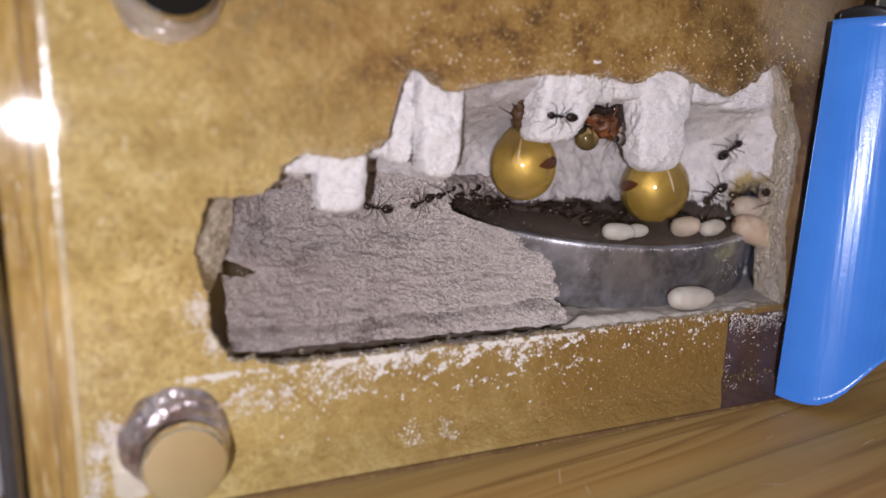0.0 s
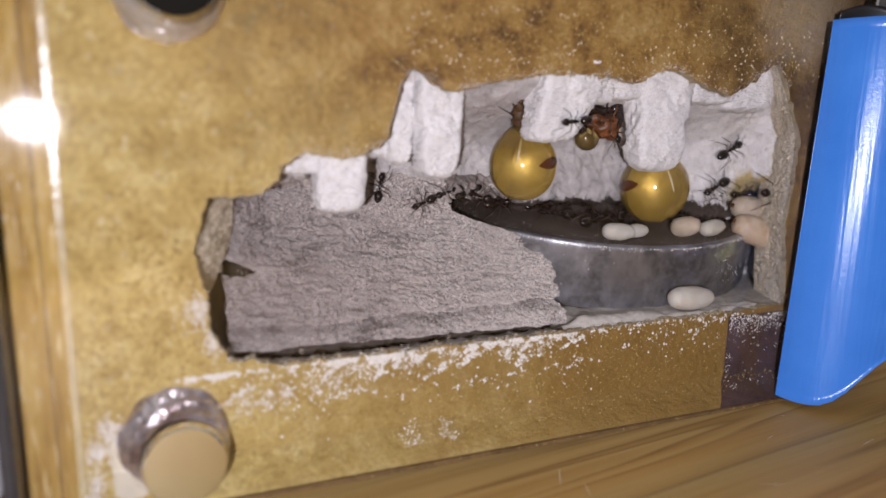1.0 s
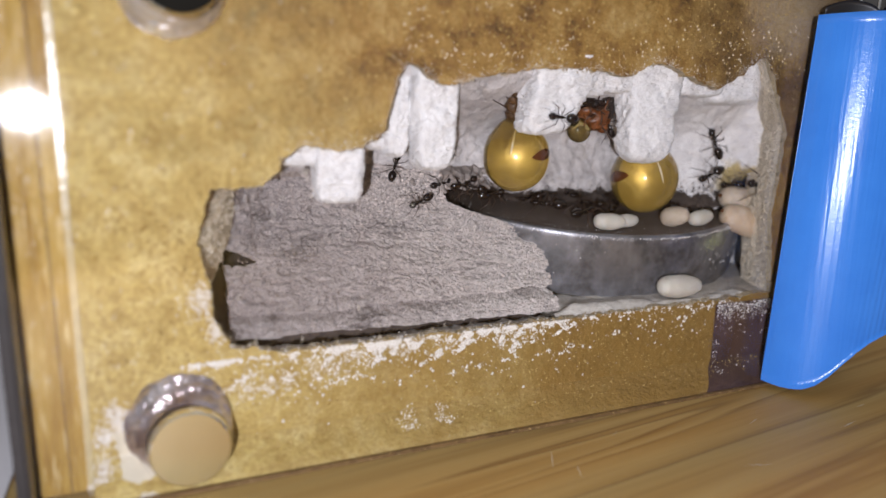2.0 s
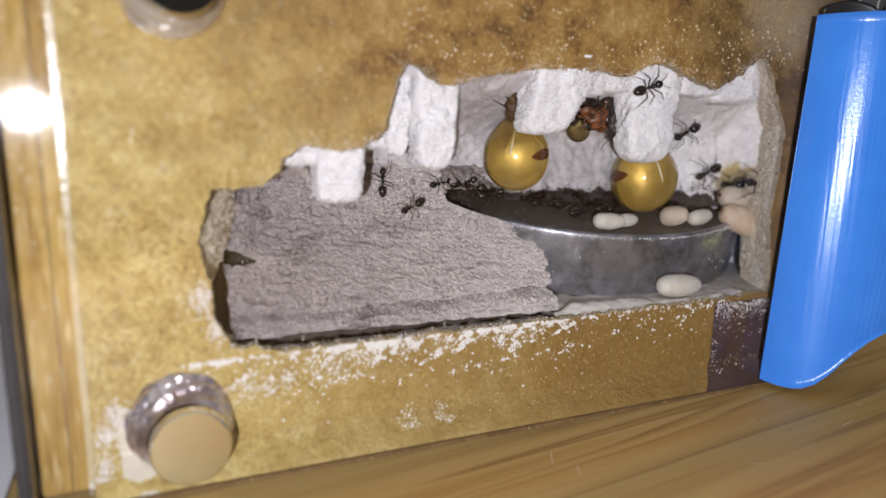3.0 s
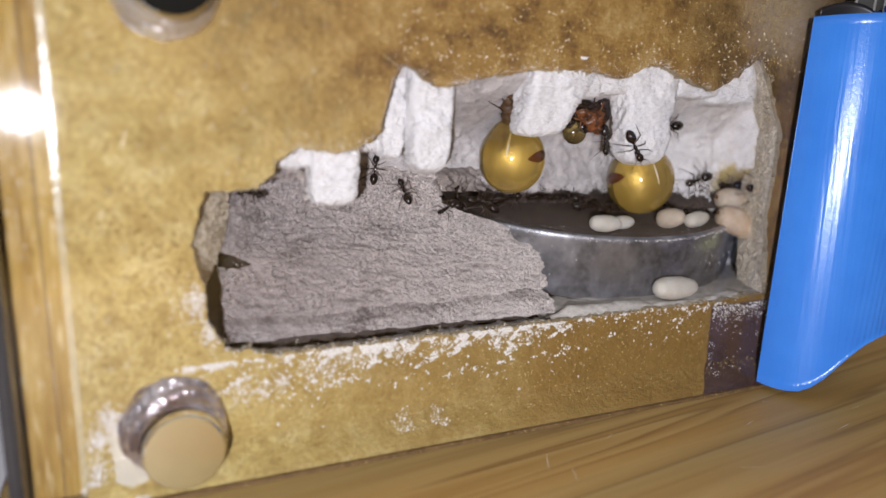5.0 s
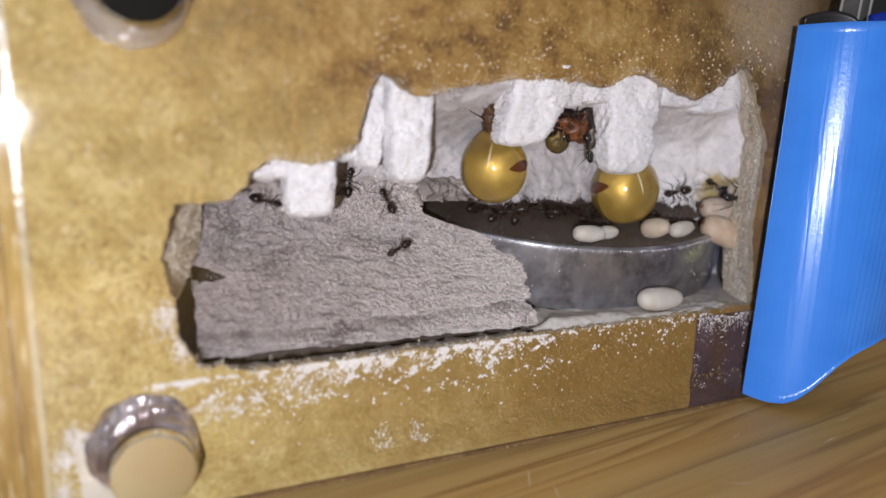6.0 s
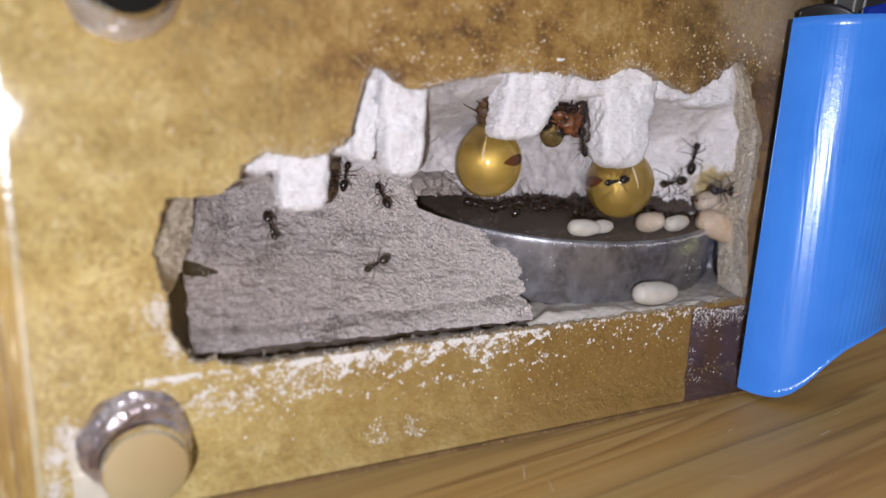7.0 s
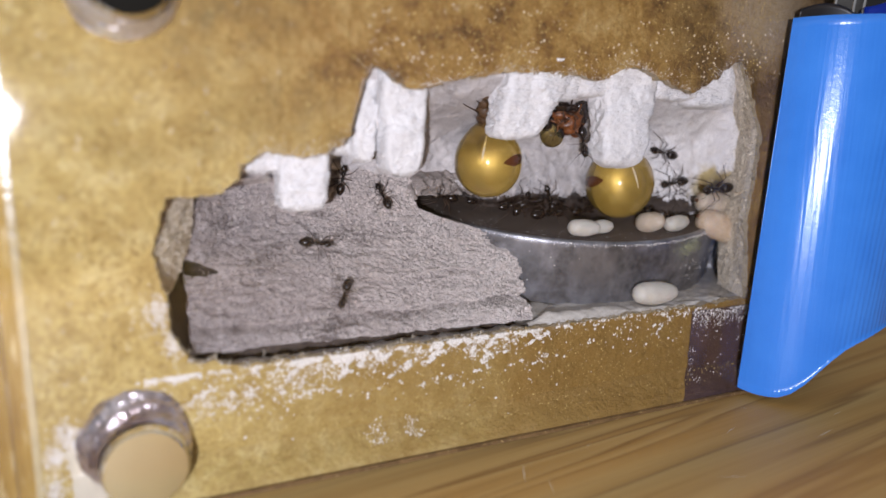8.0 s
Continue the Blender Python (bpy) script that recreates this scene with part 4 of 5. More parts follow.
# ---- the spring clamp at the far end ----
def spring_clamp():
    ob = thing("spring_clamp", (108, -6, 0), "metal spring clamp with a blue vinyl grip leaning on the pane", "clamp")
    COLS = 260
    ax, ay = 107.45, -3.2

    # the closed end is cut off on a slant towards the outer side
    LOW_U = (0, 0.1, 0.15, 0.2, 0.25, 0.3, 0.35, 0.4, 0.45, 0.5, 0.6, 0.7, 1.0)
    LOW_Z = (1.2, 1.0, 1.05, 1.3, 2.2, 3.9, 6.1, 8.1, 9.6, 10.5, 11.7, 12.4, 14.0)

    def grip(u, w, inset=0.0):
        a = radians(186 + 150 * u)
        low = float(np.interp(u, LOW_U, LOW_Z))
        z = low + (59.1 - low) * w
        lean, taper = (z - 30) * 0.083, 1.0 - 0.08 * (1 - z / 58)
        rib = 0.022 * smooth(0.3, 0.45, u) * math.sin(2 * math.pi * 40 * u) - inset
        return ax + lean + (15.1 * taper + rib) * math.cos(a), ay + (13.0 * taper + rib) * math.sin(a), z
    outer, inner = sheet(lambda u, w: grip(u, w), COLS, 40), sheet(lambda u, w: grip(u, w, 1.3), COLS, 40)
    v, f = joined(outer, (inner[0], [tuple(reversed(q)) for q in inner[1]]))
    n = len(outer[0])
    for j in range(39):
        f += [(j * COLS, n + j * COLS, n + (j + 1) * COLS, (j + 1) * COLS), (j * COLS + COLS - 1, (j + 1) * COLS + COLS - 1, n + (j + 1) * COLS + COLS - 1, n + j * COLS + COLS - 1)]
    for i in range(COLS - 1):
        f += [(i, i + 1, n + i + 1, n + i), (39 * COLS + i, n + 39 * COLS + i, n + 39 * COLS + i + 1, 39 * COLS + i + 1)]
    part("grip", v, f, BLUE, ob, "glossy ribbed blue vinyl grip")
    def shell(u, z, inset):
        """A point inside the grip's wall, carried on upwards."""
        a = radians(186 + 150 * u)
        return ax + (z - 30) * 0.083 + (15.1 - inset) * math.cos(a), ay + (13.0 - inset) * math.sin(a), z

    def slab(u0, u1, z0, top, inset, thick, nu=30, nv=14):
        """A curved plate between two depths inside the grip; top(k) gives its upper edge."""
        faces_of = [sheet(lambda k, w, d=d: shell(u0 + (u1 - u0) * k, z0 + (top(k) - z0) * w, inset + d), nu, nv) for d in (0.0, thick)]
        v, f = joined(faces_of[0], (faces_of[1][0], [tuple(reversed(q)) for q in faces_of[1][1]]))
        n, last = nu * nv, nu * (nv - 1)
        f += [(last + i, n + last + i, n + last + i + 1, last + i + 1) for i in range(nu - 1)]
        f += [(j * nu, n + j * nu, n + (j + 1) * nu, (j + 1) * nu) for j in range(nv - 1)] + [(j * nu + nu - 1, (j + 1) * nu + nu - 1, n + (j + 1) * nu + nu - 1, n + j * nu + nu - 1) for j in range(nv - 1)]
        return v, f
    v, f = slab(0.0, 0.26, 52, lambda k: 59.4 + 1.6 * math.sin(math.pi * min(1, 0.12 + k)) ** 0.6, 1.4, 1.2)
    part("handle", v, f, BLACK_STEEL, ob, "black metal handle plate in the grip")
    v, f = slab(0.27, 0.9, 52, lambda k: 60.2 + 1.6 * smooth(0, 0.3, k), 1.4, 1.5)
    part("grip_liner", v, f, DEEP_BLUE, ob, "dark blue inner sleeve of the grip")

    def strap(k, w):
        z = 57 + 20 * w
        x, y, _ = shell(0.155 + 0.12 * k, 59, 2.0)
        return x + 7.5 * w ** 1.6 + 0.083 * (z - 59), y + 3.0 * w - 0.5 * math.sin(math.pi * k), z
    v, f = sheet(strap, 16, 24)
    part("spring_strap", v, f, CLAMP_METAL, ob, "polished curved steel spring leaf")
    for k in (0.0, 0.55, 1.0):
        v, f = tube([strap(k, i / 20) for i in range(21)], 0.28, 8)
        part("spring_wire", v, f, WIRE, ob, "bright steel spring wire")
    return ob


spring_clamp()


# ---- ants ----
SIZE = 0.95


def sized(mesh):
    return [tuple(Vector(p) * SIZE) for p in mesh[0]], mesh[1]


def leg_points(side, k):
    """Hip, knee, ankle and foot of leg k, for a body whose belly line is 0.75 above the ground."""
    fwd = (1.0, -0.1, -1.0)[k]
    hx = (0.75, 0.2, -0.3)[k]
    return [(hx, 0.28 * side, 0.62), (hx + 0.75 * fwd, 1.25 * side, 1.55), (hx + 1.65 * fwd, 2.05 * side, 0.6), (hx + 2.3 * fwd, 2.55 * side, 0.03)]


def build_ant():
    """A worker about five millimetres long: its belly towards -z, its head towards +x."""
    ob = thing("ant", (0, 0, 0), "small black worker ant with a glossy abdomen", "ant", "worker ants")
    v, f = sized(joined(ball((1.85, 0, 0.85), (0.64, 0.58, 0.46), 20, 12, lambda p: Vector((p.x, p.y * (1 - 0.25 * p.x), p.z))), ball((2.38, 0.16, 0.7), (0.2, 0.1, 0.1), 8, 6), ball((2.38, -0.16, 0.7), (0.2, 0.1, 0.1), 8, 6)))
    head = part("head", v, f, CHITIN, ob)
    v, f = sized(joined(ball((0.95, 0, 0.88), (0.46, 0.34, 0.38), 16, 10), ball((0.2, 0, 0.8), (0.6, 0.27, 0.3), 16, 10), ball((-0.5, 0, 0.7), (0.18, 0.11, 0.26), 10, 8)))
    part("thorax", v, f, CHITIN, ob)
    v, f = sized(ball((-1.62, 0, 0.86), (1.05, 0.72, 0.66), 26, 16, lambda p: Vector((p.x, p.y * (1 + 0.16 * p.x), p.z * (1 + 0.12 * p.x)))))
    part("gaster", v, f, CHITIN, ob, "glossy black abdomen")
    for s in (1, -1):
        v, f = sized(tube([(2.2, 0.2 * s, 1.0), (2.75, 0.75 * s, 1.5), (3.4, 1.0 * s, 1.05), (4.1, 1.1 * s, 0.5)], [0.045, 0.035, 0.032, 0.036], 6))
        part("antenna", v, f, LIMB, head)
        for k in range(3):
            pts = leg_points(s, k)
            v, f = sized(tube(pts, [0.082, 0.068, 0.045, 0.026], 6))
            part("leg", v, f, LIMB, ob, origin=tuple(c * SIZE for c in pts[0]))
    return ob


ANT = build_ant()


def ant_pose(x, y, z, turn, normal):
    """An ant on a face with that normal; turn: degrees from the level direction within the face."""
    n = Vector(normal).normalized()
    side = Vector((1, 0, 0)) - n * n.x
    side.normalize()
    up = n.cross(side)
    a = radians(turn)
    fwd = side * math.cos(a) + up * math.sin(a)
    left = n.cross(fwd)
    m = Matrix((fwd, left, n)).transposed().to_4x4()
    m.translation = Vector((x, y, z)) * MM
    return m


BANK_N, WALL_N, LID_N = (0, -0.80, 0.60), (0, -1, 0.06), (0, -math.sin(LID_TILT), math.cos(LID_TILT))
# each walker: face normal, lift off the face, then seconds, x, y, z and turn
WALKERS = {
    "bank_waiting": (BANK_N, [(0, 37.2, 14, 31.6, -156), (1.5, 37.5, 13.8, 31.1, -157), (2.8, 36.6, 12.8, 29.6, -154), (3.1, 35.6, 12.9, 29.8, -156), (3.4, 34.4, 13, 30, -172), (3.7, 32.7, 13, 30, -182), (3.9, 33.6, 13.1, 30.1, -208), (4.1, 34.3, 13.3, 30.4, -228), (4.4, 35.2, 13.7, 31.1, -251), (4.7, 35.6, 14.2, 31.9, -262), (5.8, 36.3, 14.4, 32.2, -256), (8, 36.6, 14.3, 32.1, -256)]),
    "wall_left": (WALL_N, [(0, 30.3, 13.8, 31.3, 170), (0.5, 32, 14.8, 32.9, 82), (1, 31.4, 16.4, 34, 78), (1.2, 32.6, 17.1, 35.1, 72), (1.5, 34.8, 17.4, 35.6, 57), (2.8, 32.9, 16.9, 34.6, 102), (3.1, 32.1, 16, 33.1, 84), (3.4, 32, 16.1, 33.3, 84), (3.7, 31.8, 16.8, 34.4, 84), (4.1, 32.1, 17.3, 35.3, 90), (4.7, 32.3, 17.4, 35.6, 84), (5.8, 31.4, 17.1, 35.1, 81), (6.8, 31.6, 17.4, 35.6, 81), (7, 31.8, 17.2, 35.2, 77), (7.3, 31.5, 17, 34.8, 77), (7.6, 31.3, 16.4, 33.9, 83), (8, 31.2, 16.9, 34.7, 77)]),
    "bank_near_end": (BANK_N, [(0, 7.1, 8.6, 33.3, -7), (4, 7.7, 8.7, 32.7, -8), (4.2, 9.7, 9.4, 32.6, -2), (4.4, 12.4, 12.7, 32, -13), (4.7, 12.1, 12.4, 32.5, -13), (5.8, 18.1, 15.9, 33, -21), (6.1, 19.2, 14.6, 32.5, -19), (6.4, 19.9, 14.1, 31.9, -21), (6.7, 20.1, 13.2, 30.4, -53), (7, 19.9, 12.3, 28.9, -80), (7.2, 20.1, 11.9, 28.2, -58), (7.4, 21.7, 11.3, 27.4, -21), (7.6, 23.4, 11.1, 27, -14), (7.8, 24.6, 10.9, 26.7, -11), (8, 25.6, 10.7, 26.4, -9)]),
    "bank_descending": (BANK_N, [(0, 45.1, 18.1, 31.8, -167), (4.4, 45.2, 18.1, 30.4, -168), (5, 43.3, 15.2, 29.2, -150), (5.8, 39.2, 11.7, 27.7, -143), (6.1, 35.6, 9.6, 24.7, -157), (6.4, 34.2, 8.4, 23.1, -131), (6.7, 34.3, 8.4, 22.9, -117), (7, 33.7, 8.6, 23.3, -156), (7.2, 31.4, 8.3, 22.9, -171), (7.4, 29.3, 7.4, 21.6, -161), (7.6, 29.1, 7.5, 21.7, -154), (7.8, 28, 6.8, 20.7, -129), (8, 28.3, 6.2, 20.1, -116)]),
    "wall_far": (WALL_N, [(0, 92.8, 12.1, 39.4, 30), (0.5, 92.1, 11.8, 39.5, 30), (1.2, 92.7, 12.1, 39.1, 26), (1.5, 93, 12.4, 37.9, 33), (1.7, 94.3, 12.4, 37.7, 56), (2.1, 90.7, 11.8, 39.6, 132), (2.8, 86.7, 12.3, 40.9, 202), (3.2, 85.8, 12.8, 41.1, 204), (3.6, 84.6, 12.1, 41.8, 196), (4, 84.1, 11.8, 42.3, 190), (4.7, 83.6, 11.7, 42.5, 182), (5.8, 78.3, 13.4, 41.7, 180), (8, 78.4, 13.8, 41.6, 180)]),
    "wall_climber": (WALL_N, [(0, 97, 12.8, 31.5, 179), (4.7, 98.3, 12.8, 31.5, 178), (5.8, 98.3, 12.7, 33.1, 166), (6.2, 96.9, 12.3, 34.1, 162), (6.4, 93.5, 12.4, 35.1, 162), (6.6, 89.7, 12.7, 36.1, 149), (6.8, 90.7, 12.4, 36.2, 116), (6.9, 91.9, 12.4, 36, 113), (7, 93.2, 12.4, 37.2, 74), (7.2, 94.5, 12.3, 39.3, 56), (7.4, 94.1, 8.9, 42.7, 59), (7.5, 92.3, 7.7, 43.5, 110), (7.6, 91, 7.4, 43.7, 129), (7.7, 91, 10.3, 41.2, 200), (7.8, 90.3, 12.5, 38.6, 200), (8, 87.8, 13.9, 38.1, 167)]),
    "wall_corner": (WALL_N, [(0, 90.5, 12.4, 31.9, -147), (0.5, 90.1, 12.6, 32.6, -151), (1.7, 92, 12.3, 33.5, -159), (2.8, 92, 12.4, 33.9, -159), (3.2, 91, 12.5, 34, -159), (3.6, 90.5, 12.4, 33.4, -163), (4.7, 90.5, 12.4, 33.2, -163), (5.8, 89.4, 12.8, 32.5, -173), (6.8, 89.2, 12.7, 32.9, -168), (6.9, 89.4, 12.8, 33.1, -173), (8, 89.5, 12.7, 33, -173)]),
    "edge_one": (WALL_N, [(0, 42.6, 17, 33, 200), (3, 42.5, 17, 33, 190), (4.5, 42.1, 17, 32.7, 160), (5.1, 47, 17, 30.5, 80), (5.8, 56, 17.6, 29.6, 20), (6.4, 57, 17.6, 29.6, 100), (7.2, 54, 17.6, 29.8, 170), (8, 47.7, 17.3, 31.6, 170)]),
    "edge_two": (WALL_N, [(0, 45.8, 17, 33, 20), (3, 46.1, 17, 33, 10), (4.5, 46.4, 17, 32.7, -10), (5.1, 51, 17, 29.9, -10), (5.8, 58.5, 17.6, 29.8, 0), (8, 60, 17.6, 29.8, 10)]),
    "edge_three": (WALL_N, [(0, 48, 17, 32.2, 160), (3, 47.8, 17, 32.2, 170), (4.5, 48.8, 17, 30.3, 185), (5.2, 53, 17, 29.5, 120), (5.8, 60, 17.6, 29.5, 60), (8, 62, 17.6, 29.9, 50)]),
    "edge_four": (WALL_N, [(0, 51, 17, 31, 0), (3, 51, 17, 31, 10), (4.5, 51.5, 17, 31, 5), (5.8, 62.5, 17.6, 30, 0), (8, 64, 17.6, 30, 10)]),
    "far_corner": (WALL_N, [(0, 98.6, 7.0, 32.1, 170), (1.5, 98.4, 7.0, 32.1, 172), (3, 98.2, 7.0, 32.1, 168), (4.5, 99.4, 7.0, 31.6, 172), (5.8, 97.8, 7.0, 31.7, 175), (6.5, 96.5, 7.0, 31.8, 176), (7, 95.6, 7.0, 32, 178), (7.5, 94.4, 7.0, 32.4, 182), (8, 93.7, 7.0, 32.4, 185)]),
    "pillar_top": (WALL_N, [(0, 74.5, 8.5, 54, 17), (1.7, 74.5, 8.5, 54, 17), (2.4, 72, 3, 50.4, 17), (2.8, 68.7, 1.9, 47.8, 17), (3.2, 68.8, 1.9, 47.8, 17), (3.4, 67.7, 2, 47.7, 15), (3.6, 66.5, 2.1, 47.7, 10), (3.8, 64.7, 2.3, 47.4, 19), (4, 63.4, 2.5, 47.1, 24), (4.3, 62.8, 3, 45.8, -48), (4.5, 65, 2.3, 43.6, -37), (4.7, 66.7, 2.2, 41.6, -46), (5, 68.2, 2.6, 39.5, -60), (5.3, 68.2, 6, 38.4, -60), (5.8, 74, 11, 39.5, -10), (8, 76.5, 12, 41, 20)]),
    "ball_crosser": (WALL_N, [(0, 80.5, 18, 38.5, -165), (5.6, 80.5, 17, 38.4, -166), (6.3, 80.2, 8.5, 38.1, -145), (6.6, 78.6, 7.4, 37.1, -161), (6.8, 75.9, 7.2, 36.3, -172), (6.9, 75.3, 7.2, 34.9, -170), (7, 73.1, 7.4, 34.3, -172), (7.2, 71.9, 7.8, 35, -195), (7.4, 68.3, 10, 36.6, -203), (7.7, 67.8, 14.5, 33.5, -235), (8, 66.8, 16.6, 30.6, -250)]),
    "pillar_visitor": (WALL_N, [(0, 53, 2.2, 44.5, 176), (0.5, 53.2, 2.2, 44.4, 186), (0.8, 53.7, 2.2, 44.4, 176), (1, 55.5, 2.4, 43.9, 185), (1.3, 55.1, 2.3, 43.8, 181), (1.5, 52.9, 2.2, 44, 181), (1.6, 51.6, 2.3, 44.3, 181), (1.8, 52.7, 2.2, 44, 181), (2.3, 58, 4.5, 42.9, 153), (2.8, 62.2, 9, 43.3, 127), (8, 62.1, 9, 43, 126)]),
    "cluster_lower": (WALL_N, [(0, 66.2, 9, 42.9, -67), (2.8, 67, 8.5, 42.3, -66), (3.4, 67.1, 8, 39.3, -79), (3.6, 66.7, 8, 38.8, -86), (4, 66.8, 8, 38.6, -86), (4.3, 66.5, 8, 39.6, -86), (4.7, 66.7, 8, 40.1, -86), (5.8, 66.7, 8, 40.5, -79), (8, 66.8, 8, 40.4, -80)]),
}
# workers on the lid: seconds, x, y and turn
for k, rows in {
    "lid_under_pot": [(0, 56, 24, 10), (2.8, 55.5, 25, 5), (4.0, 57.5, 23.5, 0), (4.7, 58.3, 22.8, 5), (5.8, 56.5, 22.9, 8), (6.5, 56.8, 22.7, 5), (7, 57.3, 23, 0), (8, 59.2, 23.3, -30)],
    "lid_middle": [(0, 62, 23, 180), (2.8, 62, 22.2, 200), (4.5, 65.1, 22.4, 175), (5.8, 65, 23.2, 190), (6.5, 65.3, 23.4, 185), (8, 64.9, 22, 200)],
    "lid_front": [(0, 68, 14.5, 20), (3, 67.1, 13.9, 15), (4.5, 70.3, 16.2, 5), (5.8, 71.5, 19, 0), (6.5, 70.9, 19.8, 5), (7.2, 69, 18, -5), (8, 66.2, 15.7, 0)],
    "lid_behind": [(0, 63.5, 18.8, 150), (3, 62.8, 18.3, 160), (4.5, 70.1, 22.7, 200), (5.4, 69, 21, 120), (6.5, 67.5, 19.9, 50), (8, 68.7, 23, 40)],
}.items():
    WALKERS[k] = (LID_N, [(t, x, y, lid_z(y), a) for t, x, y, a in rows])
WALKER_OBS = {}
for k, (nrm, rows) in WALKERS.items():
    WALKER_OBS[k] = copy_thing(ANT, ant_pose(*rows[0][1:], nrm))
for k, c in (("far_corner", 1.35), ("wall_corner", 1.2), ("wall_climber", 1.2), ("wall_far", 1.2), ("pillar_top", 1.1)):
    WALKER_OBS[k].scale = (c, c, c)
for k in [n for n in WALKERS if n.startswith("lid_")]:
    WALKER_OBS[k].scale = (1.3, 1.3, 1.3)
for k in ("bank_waiting", "wall_left", "bank_near_end", "bank_descending"):
    WALKER_OBS[k].scale = (0.92, 0.92, 0.92)
# workers crowded on the lid under the rear wall, some of them shuffling
CROWD = []
rng = random.Random(7)
for i in range(24):
    x = 57 + 36 * (i + rng.random()) / 24
    y = float(np.interp(x, [57, 70, 82, 93], [24, 21.5, 17, 14])) + 7 * rng.random()
    a = rng.choice((0, 180)) + rng.gauss(0, 35)
    CROWD.append((copy_thing(ANT, ant_pose(x, y, lid_z(y), a, LID_N)), x, y, a, rng.uniform(-1, 1)))
for x, y, a in ((72.0, 18.6, 160), (77.3, 23.5, 190), (74.6, 16.2, 20), (84.6, 13.5, 200), (88.5, 12.6, 160)):
    CROWD.append((copy_thing(ANT, ant_pose(x, y, lid_z(y), a, LID_N)), x, y, a, 0.4))
ANT.matrix_basis = ant_pose(91.5, 13.0, lid_z(13.0), 150, LID_N)


# ---- honeypot ants hanging from the roof ----
def on_ball(c, r, az, el, lift=0.02):
    """A point on a ball: az degrees to the right of the side facing the pane, el upwards."""
    a, e = radians(az), radians(el)
    return (c[0] + (r + lift) * math.sin(a) * math.cos(e), c[1] - (r + lift) * math.cos(a) * math.cos(e), c[2] + (r + lift) * math.sin(e))


def patch(c, r, az, el, wid, hgt, turn):
    """A thin shield lying on the ball, pointed at both ends."""
    def f(u, w):
        s, t = (u - 0.5) * 2, (w - 0.5) * 2
        lx, ly = wid * s, hgt * t * (1 - abs(s) ** 2.2)
        a = radians(turn)
        return on_ball(c, r, az + lx * math.cos(a) - ly * math.sin(a), el + lx * math.sin(a) + ly * math.cos(a), 0.06 + 0.1 * (1 - t * t) * (1 - s * s))
    v, f_ = sheet(f, 16, 8)
    return v, f_


